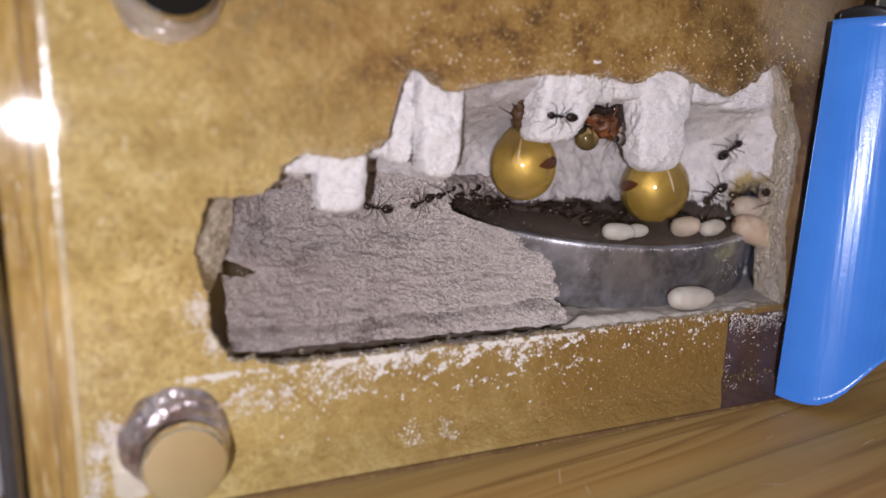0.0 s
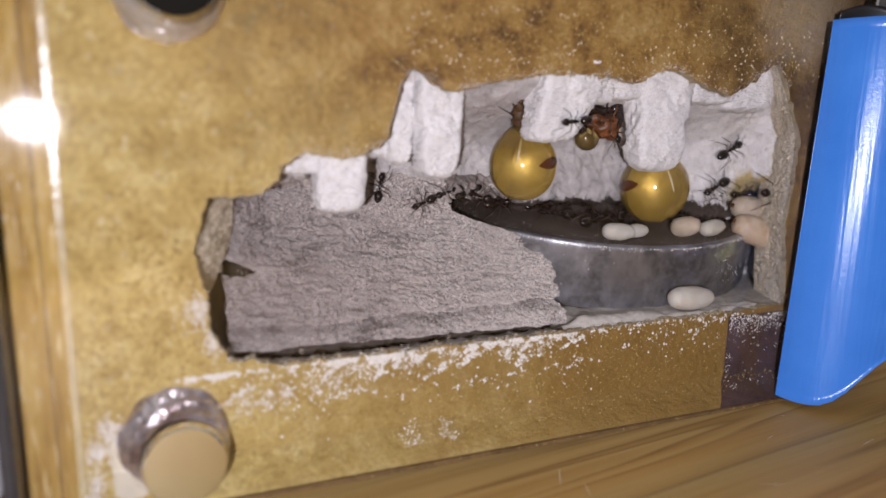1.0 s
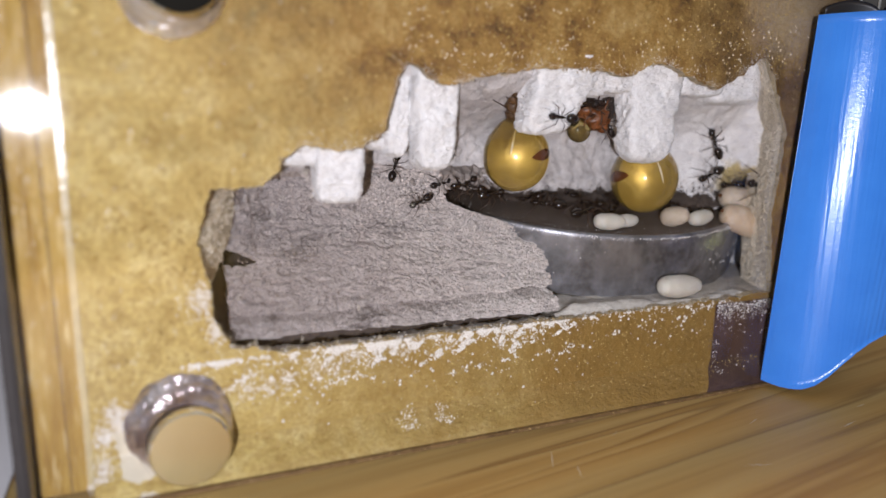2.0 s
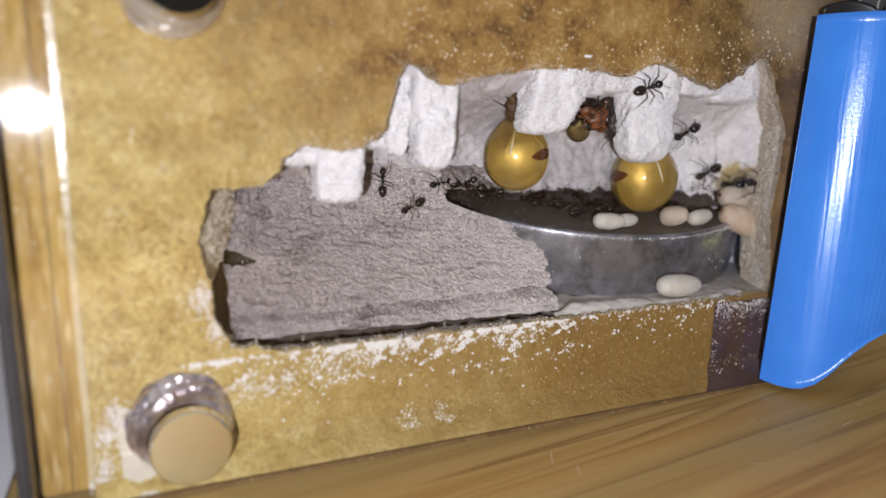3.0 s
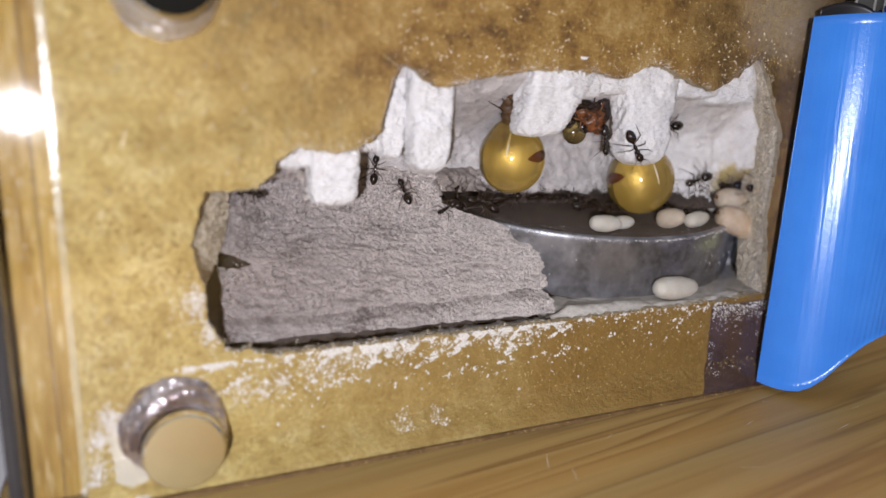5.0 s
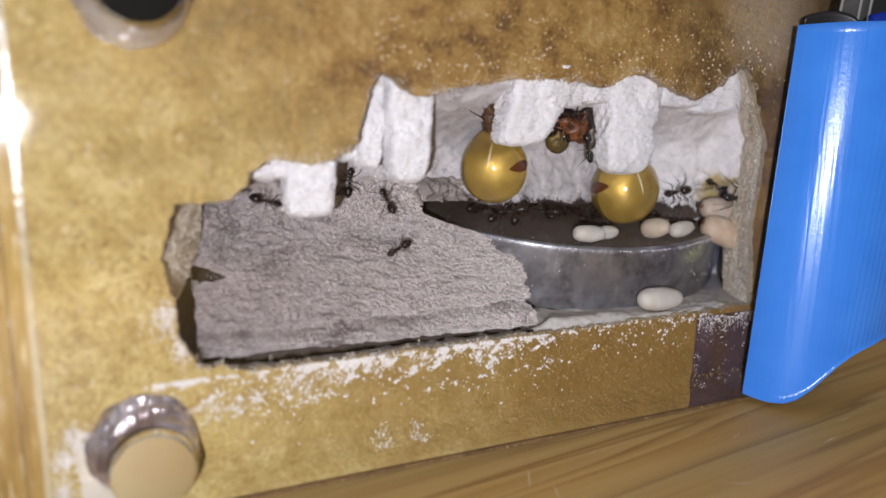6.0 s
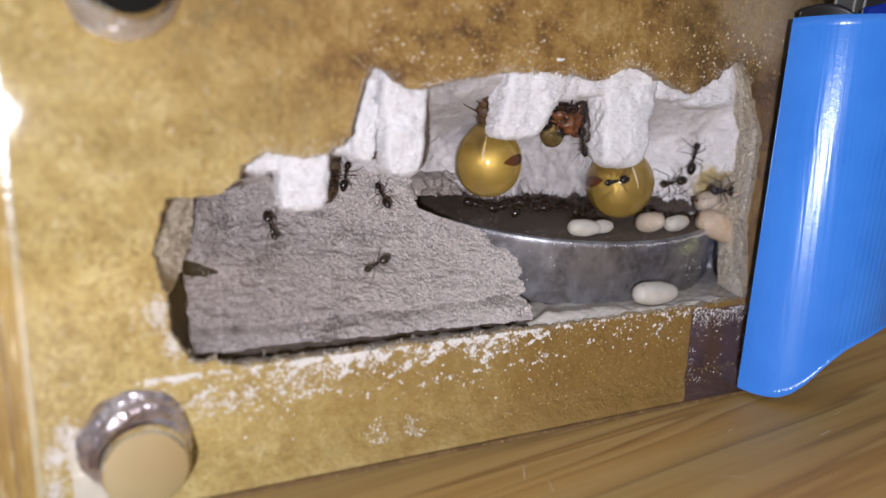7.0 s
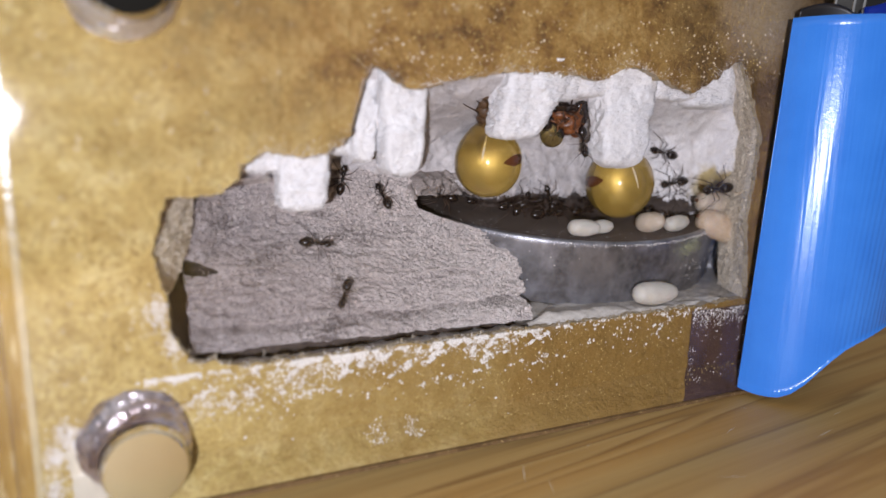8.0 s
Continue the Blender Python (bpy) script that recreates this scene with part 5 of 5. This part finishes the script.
def honeypot(c, r, neck, axis, label, plates, streaks, tall=1.0):
    ob = thing("honeypot_ant", (c[0], c[1], c[2] + r), label, "honeypot ant", "honeypot ants")
    n = Vector(neck)

    def swell(p):
        k = max(0.0, p.z / (1.03 * r))
        pull = k ** 4
        return Vector((p.x * (1 + 0.10 * k * k - 0.2 * k ** 4) + (n.x - c[0]) * 0.8 * pull, p.y * (1 + 0.1 * k * k - 0.2 * k ** 4) + (n.y - c[1]) * 0.8 * pull, p.z * (1 + 0.17 * k ** 5)))
    v, f = ball(c, (r, r, r * 1.03), 64, 48, swell)
    part("honey_gaster", v, f, HONEY, ob, "swollen translucent amber abdomen").visible_shadow = False

    # half shell added at the back; its gold imitates the lamp's glow
    def crop_wall(u, w):
        a, b = math.pi * u, math.pi * (0.03 + 0.94 * w - 0.5)
        p = swell(Vector((math.cos(b) * math.cos(a), math.cos(b) * math.sin(a), 1.03 * math.sin(b))) * r)
        return tuple(p * (0.93 + 0.015 * fbm(p.x * 0.5, p.y * 0.5, p.z * 0.5, 2)) + Vector(c))
    v, f = sheet(crop_wall, 40, 40)
    part("crop_glow", v, f, CROP_GLOW, ob, "golden half shell added for the glow inside the abdomen")
    for az, el, w, h, turn in plates:
        v, f = patch(c, r, az, el, w, h, turn)
        part("tergite", v, f, PLATE, ob, "small dark brown plate")
    for az, el, w, h, turn in streaks:
        v, f = patch(c, r, az, el, w, h, turn)
        part("membrane", v, f, MEMBRANE, ob, "pale stretched membrane")
    up = Vector(axis).normalized()
    at = lambda t, sx=0.0, sy=0.0: n + up * t * tall + Vector((sx, sy, 0))
    knob = lambda p: p * (1 + 0.3 * fbm(p.x * 2, p.y * 2, p.z * 2, 2))
    v, f = joined(*[ball(at(t), (w, w, h * tall), 18, 12, knob) for t, w, h in ((-0.2, 0.8, 0.6), (0.3, 1.0, 0.7), (1.0, 1.2, 0.75), (1.8, 1.0, 0.7), (2.7, 1.15, 0.8), (3.5, 0.9, 0.6))])
    part("thorax", v, f, CHITIN_BROWN, ob, "brown segmented thorax")
    hv, hf = [], []
    for _ in range(260):
        a, t = rng.uniform(0, 2 * math.pi), rng.uniform(-0.6, 4.8)
        d = Vector((math.cos(a), math.sin(a), rng.uniform(-0.3, 0.7)))
        root = at(t) + d * 0.9
        h = tube([root, root + d * rng.uniform(0.2, 0.7)], [0.05, 0.02], 4)
        k = len(hv)
        hv += h[0]
        hf += [tuple(i + k for i in q) for q in h[1]]
    part("bristles", hv, hf, LIMB, ob, "fine dark bristles")["kind"] = "stuff"
    v, f = ball(at(4.6), (1.1, 1.0, 1.05), 16, 12)
    part("head", v, f, CHITIN_BROWN, ob)
    for s in (1, -1):
        for k in range(3):
            t = 0.4 + 0.9 * k
            pts = [at(t, 0.6 * s, -0.3), at(t + 0.5 + 0.2 * k, 2.0 * s, -1.0), at(t + 0.9 + 0.3 * k, 3.2 * s + 0.3 * k, -0.6), at(t + 1.6 + 0.3 * k, 4.3 * s, 0.6)]
            v, f = tube(pts, [0.12, 0.1, 0.07, 0.04], 6)
            part("leg", v, f, LIMB, ob)
        v, f = tube([at(5.0, 0.3 * s, -0.6), at(4.8, 1.3 * s, -1.3), at(3.9, 2.1 * s, -1.4)], 0.05, 6)
        part("antenna", v, f, LIMB_RED, ob)
    return ob


honeypot((52.9, 12.0, 37.25), 5.2, (51.2, 10.6, 43.6), (-0.3, -0.62, 1), "honeypot ant with a round amber abdomen hanging from the roof", [(26, 7, 29, 9, 9), (-28, -80, 14, 4, 0)], [(-35, 30, 2.6, 24, -6)], 1.85)
honeypot((78.6, 13.0, 33.2), 5.75, (79.6, 14.0, 40.2), (-0.1, 0.0, 1), "honeypot ant with a darker amber abdomen behind a pillar", [(-90, 4, 27, 9, 10), (-38, -76, 15, 4, 0)], [(-12, 20, 2.0, 24, 14)])


def queen_cluster():
    """A red-brown ant wedged in the roof hollow, its small honey-filled abdomen below."""
    ob = thing("red_ant", (64, 10, 44), "red-brown ant wedged in a roof hollow between pillars", "ant")
    v, f = ball((62.3, 9.2, 41.4), (1.9, 1.7, 1.9), 28, 20)
    part("honey_gaster", v, f, HONEY, ob, "small cloudy amber abdomen")
    v, f = joined(ball((64.9, 8.6, 43.4), (2.3, 1.8, 1.9), 26, 18, lambda p: p * (1 + 0.38 * fbm(p.x * 1.3, p.y * 1.3, p.z * 1.3, 4))), ball((63.0, 8.8, 44.6), (1.8, 1.5, 1.4), 20, 14, lambda p: p * (1 + 0.4 * fbm(p.x * 1.3, p.y + 3, p.z * 1.3, 4))), ball((66.2, 8.6, 42.0), (1.0, 0.9, 1.0), 14, 10))
    part("head", v, f, CHITIN_RED, ob, "orange brown head")
    v, f = joined(ball((62.8, 8.4, 45.6), (2.3, 1.6, 1.1), 26, 16, lambda p: p * (1 + 0.35 * fbm(p.x, p.y, p.z))), ball((66.6, 8.2, 45.2), (1.2, 1.2, 2.2), 22, 16, lambda p: p * (1 + 0.35 * fbm(p.x, p.y, p.z))), ball((61.2, 9.0, 43.2), (0.8, 0.9, 1.3), 14, 10))
    part("thorax", v, f, CHITIN, ob, "dark brown thorax")
    for k, (a, b, c) in enumerate((((61.5, 8.6, 44), (59.8, 7.8, 43.4), (58.9, 7.4, 41.6)), ((62.2, 8.2, 45), (60.4, 7.2, 45.4), (59.3, 6.8, 43.6)), ((66.4, 8.0, 44.5), (67.6, 7.2, 44.0), (67.9, 6.8, 42.0)),
                                   ((66.0, 8.0, 45.5), (67.4, 7.0, 46.4), (68.2, 6.4, 45.0)), ((64.2, 7.6, 45.2), (64.0, 6.6, 46.8), (63.2, 6.0, 48.0)), ((65.4, 8.0, 42.2), (66.6, 7.4, 40.8), (67.2, 7.4, 39.6)))):
        v, f = tube([a, b, c], [0.16, 0.13, 0.07], 6)
        part("leg", v, f, LIMB, ob)
    for k in range(12):
        # limbs of the workers that cling to it, folded over head and thorax
        a, e, turn = rng.uniform(-1.3, 1.0), rng.uniform(-0.5, 1.2), rng.uniform(0, 2 * math.pi)
        mid_p = Vector((64.4 + 2.4 * math.sin(a) * math.cos(e), 8.6 - 2.0 * math.cos(a) * math.cos(e), 43.9 + 1.9 * math.sin(e)))
        d = Vector((math.cos(turn), 0.15, math.sin(turn)))
        v, f = tube([mid_p - d * 1.2, mid_p + Vector((0, -0.35, 0.1)), mid_p + d * 1.0], [0.13, 0.11, 0.05], 6)
        part("leg", v, f, LIMB_RED if k % 2 else LIMB, ob)
    hv, hf = [], []
    for _ in range(420):
        a, e = rng.uniform(-1.9, 1.9), rng.uniform(-0.5, 1.5)
        d = Vector((math.sin(a) * math.cos(e), -abs(math.cos(a)) * math.cos(e), math.sin(e)))
        base = Vector((64.3, 8.8, 44.2)) + Vector((d.x * 2.4, d.y * 1.6, d.z * 1.9))
        t = tube([base, base + d * rng.uniform(0.3, 1.0) + Vector((rng.uniform(-0.3, 0.3), 0, rng.uniform(-0.3, 0.4)))], [0.055, 0.02], 4)
        n = len(hv)
        hv += t[0]
        hf += [tuple(i + n for i in q) for q in t[1]]
    part("bristles", hv, hf, LIMB, ob, "fine dark bristles")["kind"] = "stuff"
    return ob


queen_cluster()


# ---- cocoons ----
def cocoon(c, half, r, heading, tip, mat, label, dark=False):
    ob = thing("cocoon", (c[0], c[1], c[2] - r), label, "cocoon", "ant cocoons")
    rot = Euler((0, radians(-tip), radians(heading))).to_matrix()

    def bend(p):
        s = p.x / half
        k = 1 - 0.1 * s + 0.05 * fbm(p.x, p.y, p.z, 2)
        return rot @ Vector((p.x, p.y * k, p.z * k))

    def f(u, v):
        a, b = 2 * math.pi * u, math.pi * (v - 0.5)
        s = math.copysign(abs(math.sin(b)) ** 0.9, math.sin(b))
        q = abs(math.cos(b)) ** 0.72
        return tuple(bend(Vector((half * s, r * q * math.cos(a), r * q * math.sin(a)))) + Vector(c))
    v, fs = sheet(f, 30, 24, True)
    part("silk_case", v, fs, mat, ob)
    if dark:
        end = rot @ Vector((-half * 0.985, 0, 0.1)) + Vector(c)
        v, fs = ball(tuple(end), (0.42, 0.42, 0.42), 12, 8)
        part("dark_tip", v, fs, PLATE, ob, "small dark tip")
    return ob


cocoon((78.4, 1.95, 16.75), 4.1, 1.85, -2, -2, COCOON, "pale cocoon lying before the steel lid")
cocoon((68.16, 7.75, 26.93), 2.75, 1.35, -8, -3, COCOON, "small white cocoon on the dark lid")
cocoon((72.19, 8.36, 26.82), 2.0, 1.1, 4, 0, COCOON, "small grey cocoon on the dark lid")
cocoon((81.33, 7.71, 27.19), 2.4, 1.65, -60, 12, COCOON_TAN, "tan cocoon with a dark tip beside a honeypot ant", True)
cocoon((86.67, 7.37, 26.79), 2.6, 1.3, 8, 6, COCOON, "cream cocoon beside larger tan ones")
cocoon((97.4, 9.6, 29.2), 3.9, 2.1, -12, -10, COCOON_TAN, "pinkish tan cocoon stacked in the corner", True)
cocoon((96.2, 7.0, 25.6), 4.5, 2.4, -20, -24, COCOON_BLUSH, "large tan cocoon leaning over the lid rim", True)


# ---- crumbs and grit ----
def scatter(name, spots, material, label):
    verts, faces = [], []
    for x, y, z, r in spots:
        if -0.3 < y < 0 and z < 4:
            y = -4.04 + z
        n = len(verts)
        q = [rng.uniform(0.7, 1.3) * r for _ in range(6)]
        verts += [(x + q[0], y, z), (x - q[1], y, z), (x, y - q[2] * 0.7, z), (x, y + q[3] * 0.3, z), (x, y, z + q[4]), (x, y, z - q[5])]
        faces += [(n + a, n + b, n + c) for a, b, c in ((0, 2, 4), (2, 1, 4), (1, 3, 4), (3, 0, 4), (2, 0, 5), (1, 2, 5), (3, 1, 5), (0, 3, 5))]
    ob = part(name, verts, faces, material, smooth=False)
    return tagged(ob, label, "crumbs", kind="stuff")


spots = []
while len(spots) < 6200:
    x = rng.uniform(-2, 90)
    z = 14.1 - rng.expovariate(0.42)
    if z < 1.2:
        continue
    warp = 2.2 * fbm(x * 0.16, z * 0.2, 8.1, 3)
    vein = 1 - abs(noise.noise(Vector((x * 0.13 + warp * 0.25, z * 0.34 - x * 0.05 + warp * 0.3, 3.4)))) * 5.5
    lump = noise.noise(Vector((x * 0.75, z * 0.9, 12.0)))
    edge = math.exp(-abs(float(np.interp(x, [6, 10, 14, 29], [15.2, 15.0, 14.4, 14.1])) + 0.5 * fbm(x * 0.5, 1.0, 4, 3) - z) / 0.55)
    near = math.exp(-(14.2 - z) / 3.6)
    chance = (0.008 + 0.5 * edge * smooth(-0.3, 0.3, lump) + 1.2 * near * smooth(0.2, 0.85, vein) * smooth(-0.35, 0.25, lump)) * (1 - 0.9 * smooth(48, 64, x)) * smooth(1, 12, x + 3 * lump)
    if rng.random() < chance:
        spots.append((x, -0.05, z, rng.choice((0.04, 0.05, 0.06, 0.08, 0.11, 0.16, 0.24))))
for cx, cz, n, s in ((30.6, 2.6, 150, 0.7), (35.3, 2.9, 70, 0.5), (4.9, 22.0, 420, 0.9), (6.4, 18.0, 300, 0.7), (-4.6, 8.0, 420, 0.75), (-5.6, 9.2, 200, 0.6), (-3.4, 6.6, 260, 0.6), (-1.6, 1.8, 420, 0.9), (-2.6, 3.6, 260, 0.7), (9.6, 10.0, 130, 0.7), (12.0, 10.1, 110, 0.8), (14.4, 10.5, 110, 0.7), (18.0, 11.3, 120, 0.8), (21.0, 11.7, 120, 0.8), (24.4, 12.1, 150, 0.9), (30.2, 12.8, 160, 0.9), (45.2, 12.8, 130, 0.8), (50.4, 12.2, 90, 0.6), (36.2, 1.9, 60, 0.4), (-6.6, 6.4, 320, 0.6), (-7.2, 1.6, 260, 0.5), (-6.8, 3.2, 200, 0.5)):
    spots += [(rng.gauss(cx, s), -0.05, rng.gauss(cz, s * 1.2), rng.choice((0.04, 0.06, 0.09, 0.14))) for _ in range(n)]
NEAR = [(15.6, 8.3), (17.5, 7.0), (19.7, 6.1), (22.5, 6.0), (26.7, 5.1), (28.8, 4.7)]
spots = [p for p in spots if p[2] < 15.2 or p[0] < np.interp(p[2], [q[0] for q in NEAR], [q[1] for q in NEAR]) - 0.1]
for _ in range(520):
    x = rng.uniform(84.6, 97)
    z = 13.5 - abs(rng.gauss(0, 1.3)) if rng.random() < 0.75 else rng.uniform(1.5, 13)
    spots.append((x if z > 8 or rng.random() < 0.4 else 84.5 + abs(rng.gauss(0, 0.6)), -0.24, z, rng.choice((0.07, 0.1, 0.14))))
ROOF = sorted(HOLE[7:38])
for _ in range(3600):
    x = rng.uniform(12, 93)
    z = float(np.interp(x, [p[0] for p in ROOF], [p[1] for p in ROOF])) + 0.1 + rng.expovariate(2.0)
    if rng.random() < 0.35 + 0.9 * noise.noise(Vector((x * 0.3, z * 0.2, 31))):
        spots.append((x, -0.03, z, rng.choice((0.03, 0.04, 0.055, 0.08))))
for x, z in crumbled(HOLE, 0.05, 0.42, 1.0):
    if z < 16.2 and x < 84 and rng.random() < 0.75:
        spots.append((x + rng.gauss(0, 0.1), rng.uniform(-0.1, 0.9), z - abs(rng.gauss(0, 0.3)), rng.choice((0.06, 0.09, 0.13, 0.18))))
scatter("plaster_dust", spots, CRUMB, "white plaster dust clinging to the stained face")
grit = []
for _ in range(800):
    x, z = rng.uniform(28, 100), rng.uniform(45, 58)
    if noise.noise(Vector((x * 0.2, z * 0.3, 14))) > -0.05 and z > np.interp(x, [p[0] for p in ROOF], [p[1] for p in ROOF]) + 0.5:
        grit.append((x, -0.04, z, rng.choice((0.07, 0.1, 0.15, 0.2))))
scr, scf = [], []
for _ in range(520):
    x, z = rng.uniform(-13, 40), rng.uniform(14, 60)
    if rng.random() > math.exp(-abs(x + 8) / 15):
        continue
    a, ln, w = radians(rng.gauss(72, 14)), rng.uniform(0.15, 0.5), rng.uniform(0.03, 0.075)
    dx, dz = math.cos(a) * ln, math.sin(a) * ln
    n = len(scr)
    scr += [(x - dx, -4.012, z - dz), (x + w, -4.02, z), (x + dx, -4.012, z + dz), (x - w, -4.02, z)]
    scf.append((n, n + 1, n + 2, n + 3))
tagged(part("pane_scratches", scr, scf, SEAM, smooth=False), "fine bright scratches on the acrylic pane", "scratches", kind="stuff")
scatter("amber_grit", grit, GRIT, "glinting amber grit on the stained face")
rim = []
for x, z in crumbled(HOLE, 0.1, 0.42, 1.0):
    if rng.random() < 0.75:
        rim.append((x + rng.gauss(0, 0.16), 0.1 + rng.uniform(-0.15, 1.2), z + rng.gauss(0, 0.16), rng.choice((0.04, 0.06, 0.08, 0.12, 0.2))))
scatter("rim_crumbs", rim, RAW_EDGE, "loose plaster crumbs along the broken edge")
sandy = []
for _ in range(21000):
    u = rng.random() ** 0.55
    x, y, z = SURFACES["bank"](0.97 * u, rng.random() ** 1.1 * 0.93)
    sandy.append((x, y - 0.02, z, rng.choice((0.035, 0.05, 0.07, 0.09, 0.12, 0.16)) * (0.55 + 0.6 * u)))
scatter("sand_grains", sandy, SAND_GRAIN, "loose grey sand grains on the bank")
# soil crumbs that also darken the wall foot in place of shade
dirt = []
for _ in range(1100):
    x = rng.uniform(43, 94)
    z = 30.2 + 1.2 * smooth(59, 54, x) + 0.9 * fbm(x * 0.45, 1.7, 3) + rng.expovariate(1.7)
    dirt.append((x, SURFACES["wall"]((x - 2) / 106.5, (z - 27) / 30)[1] - 0.03, z, rng.choice((0.05, 0.08, 0.12, 0.18))))
scatter("soil_crumbs", dirt, SOIL_SHADE, "dark crumbs of soil and painted shade along the foot of the wall")
shelf = []
for _ in range(1500):
    x, y, z = SURFACES["near_bevel"](rng.random(), rng.random())
    shelf.append((x, y - 0.04, z, rng.choice((0.05, 0.08, 0.12, 0.18))))
scatter("shelf_grit", shelf, TAN_GRAIN, "brown and pale grit on the near bevel")
bevel = []
for _ in range(2600):
    x, y, z = SURFACES["bevel"](rng.random(), rng.random())
    bevel.append((x - 0.02, y, z, rng.choice((0.05, 0.08, 0.12, 0.18))))
scatter("bevel_grit", bevel, TAN_GRAIN, "tan and pale grit on the far bevel")
chalk = []
for _ in range(5000):
    x, y, z = SURFACES["wall"](rng.random(), 0.12 + 0.8 * rng.random())
    chalk.append((x, y - 0.01, z, rng.choice((0.04, 0.06, 0.09, 0.13))))
for _ in range(7500):
    x, y, z = rng.choice(SURFACES["pillars"])
    chalk.append((x + rng.uniform(-0.1, 0.1), y, z + rng.uniform(-0.1, 0.1), rng.choice((0.05, 0.07, 0.1, 0.13, 0.16))))
# one larger white grain stands in for the glint of a droplet
chalk.append((62.6, 15.4, 38.3, 0.34))
scatter("chalk_grains", chalk, WHITE_GRAIN, "small plaster grains and a white dot for a droplet glint on the chamber wall")
skin = []
while len(skin) < 15000:
    x, z = -7.6 + 105 * rng.random() ** 1.2, rng.uniform(0.8, 62)
    if 14.6 < z < np.interp(x, [p[0] for p in ROOF], [p[1] for p in ROOF]) + 0.5 and np.interp(z, [q[0] for q in NEAR] + [35.5], [q[1] for q in NEAR] + [6.2]) - 0.4 < x < 96.5:
        continue
    skin.append((x, -0.02, z, rng.choice((0.04, 0.05, 0.07, 0.1, 0.15))))
pimples = []
while len(pimples) < 300:
    x, z = rng.uniform(-7, 8), rng.uniform(8, 33)
    if x < np.interp(z, [8, 15.6, 22, 29, 33], [8, 7.6, 5.6, 4.0, 4.6]) and math.hypot(x - 1.5, z - 7.1) > 6.4:
        pimples.append((x, 0.05, z, rng.uniform(0.14, 0.3)))
scatter("stained_bumps", pimples, OCHRE, "small golden bumps on the stained face")
scatter("stained_grains", skin, OCHRE_GRAIN, "fine golden grains on the stained face")


lid_spots, green = [], []
for _ in range(1100):
    a = radians(rng.uniform(-165, -50))
    h = -0.3 - abs(rng.gauss(0, 0.25)) if rng.random() < 0.6 else rng.uniform(-9.5, -0.5)
    if h < -1 and rng.random() > smooth(-100, -60, math.degrees(a)) + 0.12:
        continue
    lid_spots.append((*on_lid((LID_R + 0.02) * math.cos(a), (LID_R + 0.02) * math.sin(a), h), rng.choice((0.03, 0.05, 0.08, 0.14))))
for _ in range(500):
    a, d = radians(rng.uniform(-170, -30)), LID_R - 0.5 - rng.expovariate(0.5)
    lid_spots.append((*on_lid(d * math.cos(a), d * math.sin(a), -0.16), rng.choice((0.03, 0.05, 0.07))))
scatter("lid_specks", lid_spots, WHITE_GRAIN, "pale dust specks on the steel lid")
for _ in range(420):
    a, h = radians(rng.gauss(-74, 3)), rng.gauss(-2.2, 0.9)
    green.append((*on_lid((LID_R + 0.02) * math.cos(a), (LID_R + 0.02) * math.sin(a), min(h, -0.4)), rng.choice((0.04, 0.06, 0.1))))
scatter("lid_mould", green, grains("green_mould", (0.20, 0.21, 0.10), (0.48, 0.48, 0.30)), "greenish mould patch on the steel lid")
scr, scf = [], []
for x, y, a, ln in ((46, -13, 62, 2.4), (47.5, -17, 70, 1.8), (80, -14, 20, 1.6), (92, -20, 12, 2.2), (70, -24, 160, 2.0), (100, -16, 8, 1.5), (58, -10, 30, 0.9), (88, -9, 150, 1.0), (105, -24, 15, 2.0)):
    dx, dy = math.cos(radians(a)) * ln, math.sin(radians(a)) * ln
    n = len(scr)
    scr += [(x - dx, y - dy, 0.015), (x - dy * 0.03, y + dx * 0.03, 0.03), (x + dx, y + dy, 0.015), (x + dy * 0.03, y - dx * 0.03, 0.03)]
    scf.append((n, n + 3, n + 2, n + 1))
tagged(part("table_scratches", scr, scf, SEAM, smooth=False), "pale scratches and fibres on the table top", "scratches", kind="stuff")


# ---- movement ----
def motions():
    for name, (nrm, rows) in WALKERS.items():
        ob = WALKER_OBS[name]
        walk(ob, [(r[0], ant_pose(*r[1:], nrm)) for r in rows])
        legs = [c for c in ob.children if c.name.startswith("leg")]
        # the legs swing in two sets of three while the ant walks
        times = [i * 0.1 for i in range(81)]
        pos = [[float(np.interp(t, [r[0] for r in rows], [r[k] for r in rows])) for k in (1, 2, 3, 4)] for t in times]
        phase, swing = [0.0], [0.0]
        for a, b in zip(pos, pos[1:]):
            d = math.dist(a[:3], b[:3]) + abs(a[3] - b[3]) * 0.02
            phase.append(phase[-1] + min(1.6, d * 2.6))
            swing.append(min(1.0, d / 0.12))
        for n, leg in enumerate(legs):
            base = leg.location / MM
            flip = 1 if n in (0, 2, 4) else -1
            side = 1 if n < 3 else -1
            walk(leg, [(t, pose(base.x * MM, base.y * MM, base.z * MM, 0, 0, side * flip * 16 * sw * math.sin(ph))) for t, ph, sw in zip(times, phase, swing)])
    for n, (ob, x, y, turn, drift) in enumerate(CROWD):
        if n % 2 == 0:
            walk(ob, [(t, ant_pose(x + 1.3 * drift * math.sin(0.5 * t + n), y + 0.6 * math.sin(0.7 * t + 2 * n), lid_z(y + 0.6 * math.sin(0.7 * t + 2 * n)), turn + 25 * math.sin(0.6 * t + n), LID_N)) for t in [0.8 * k for k in range(11)]])


motions()
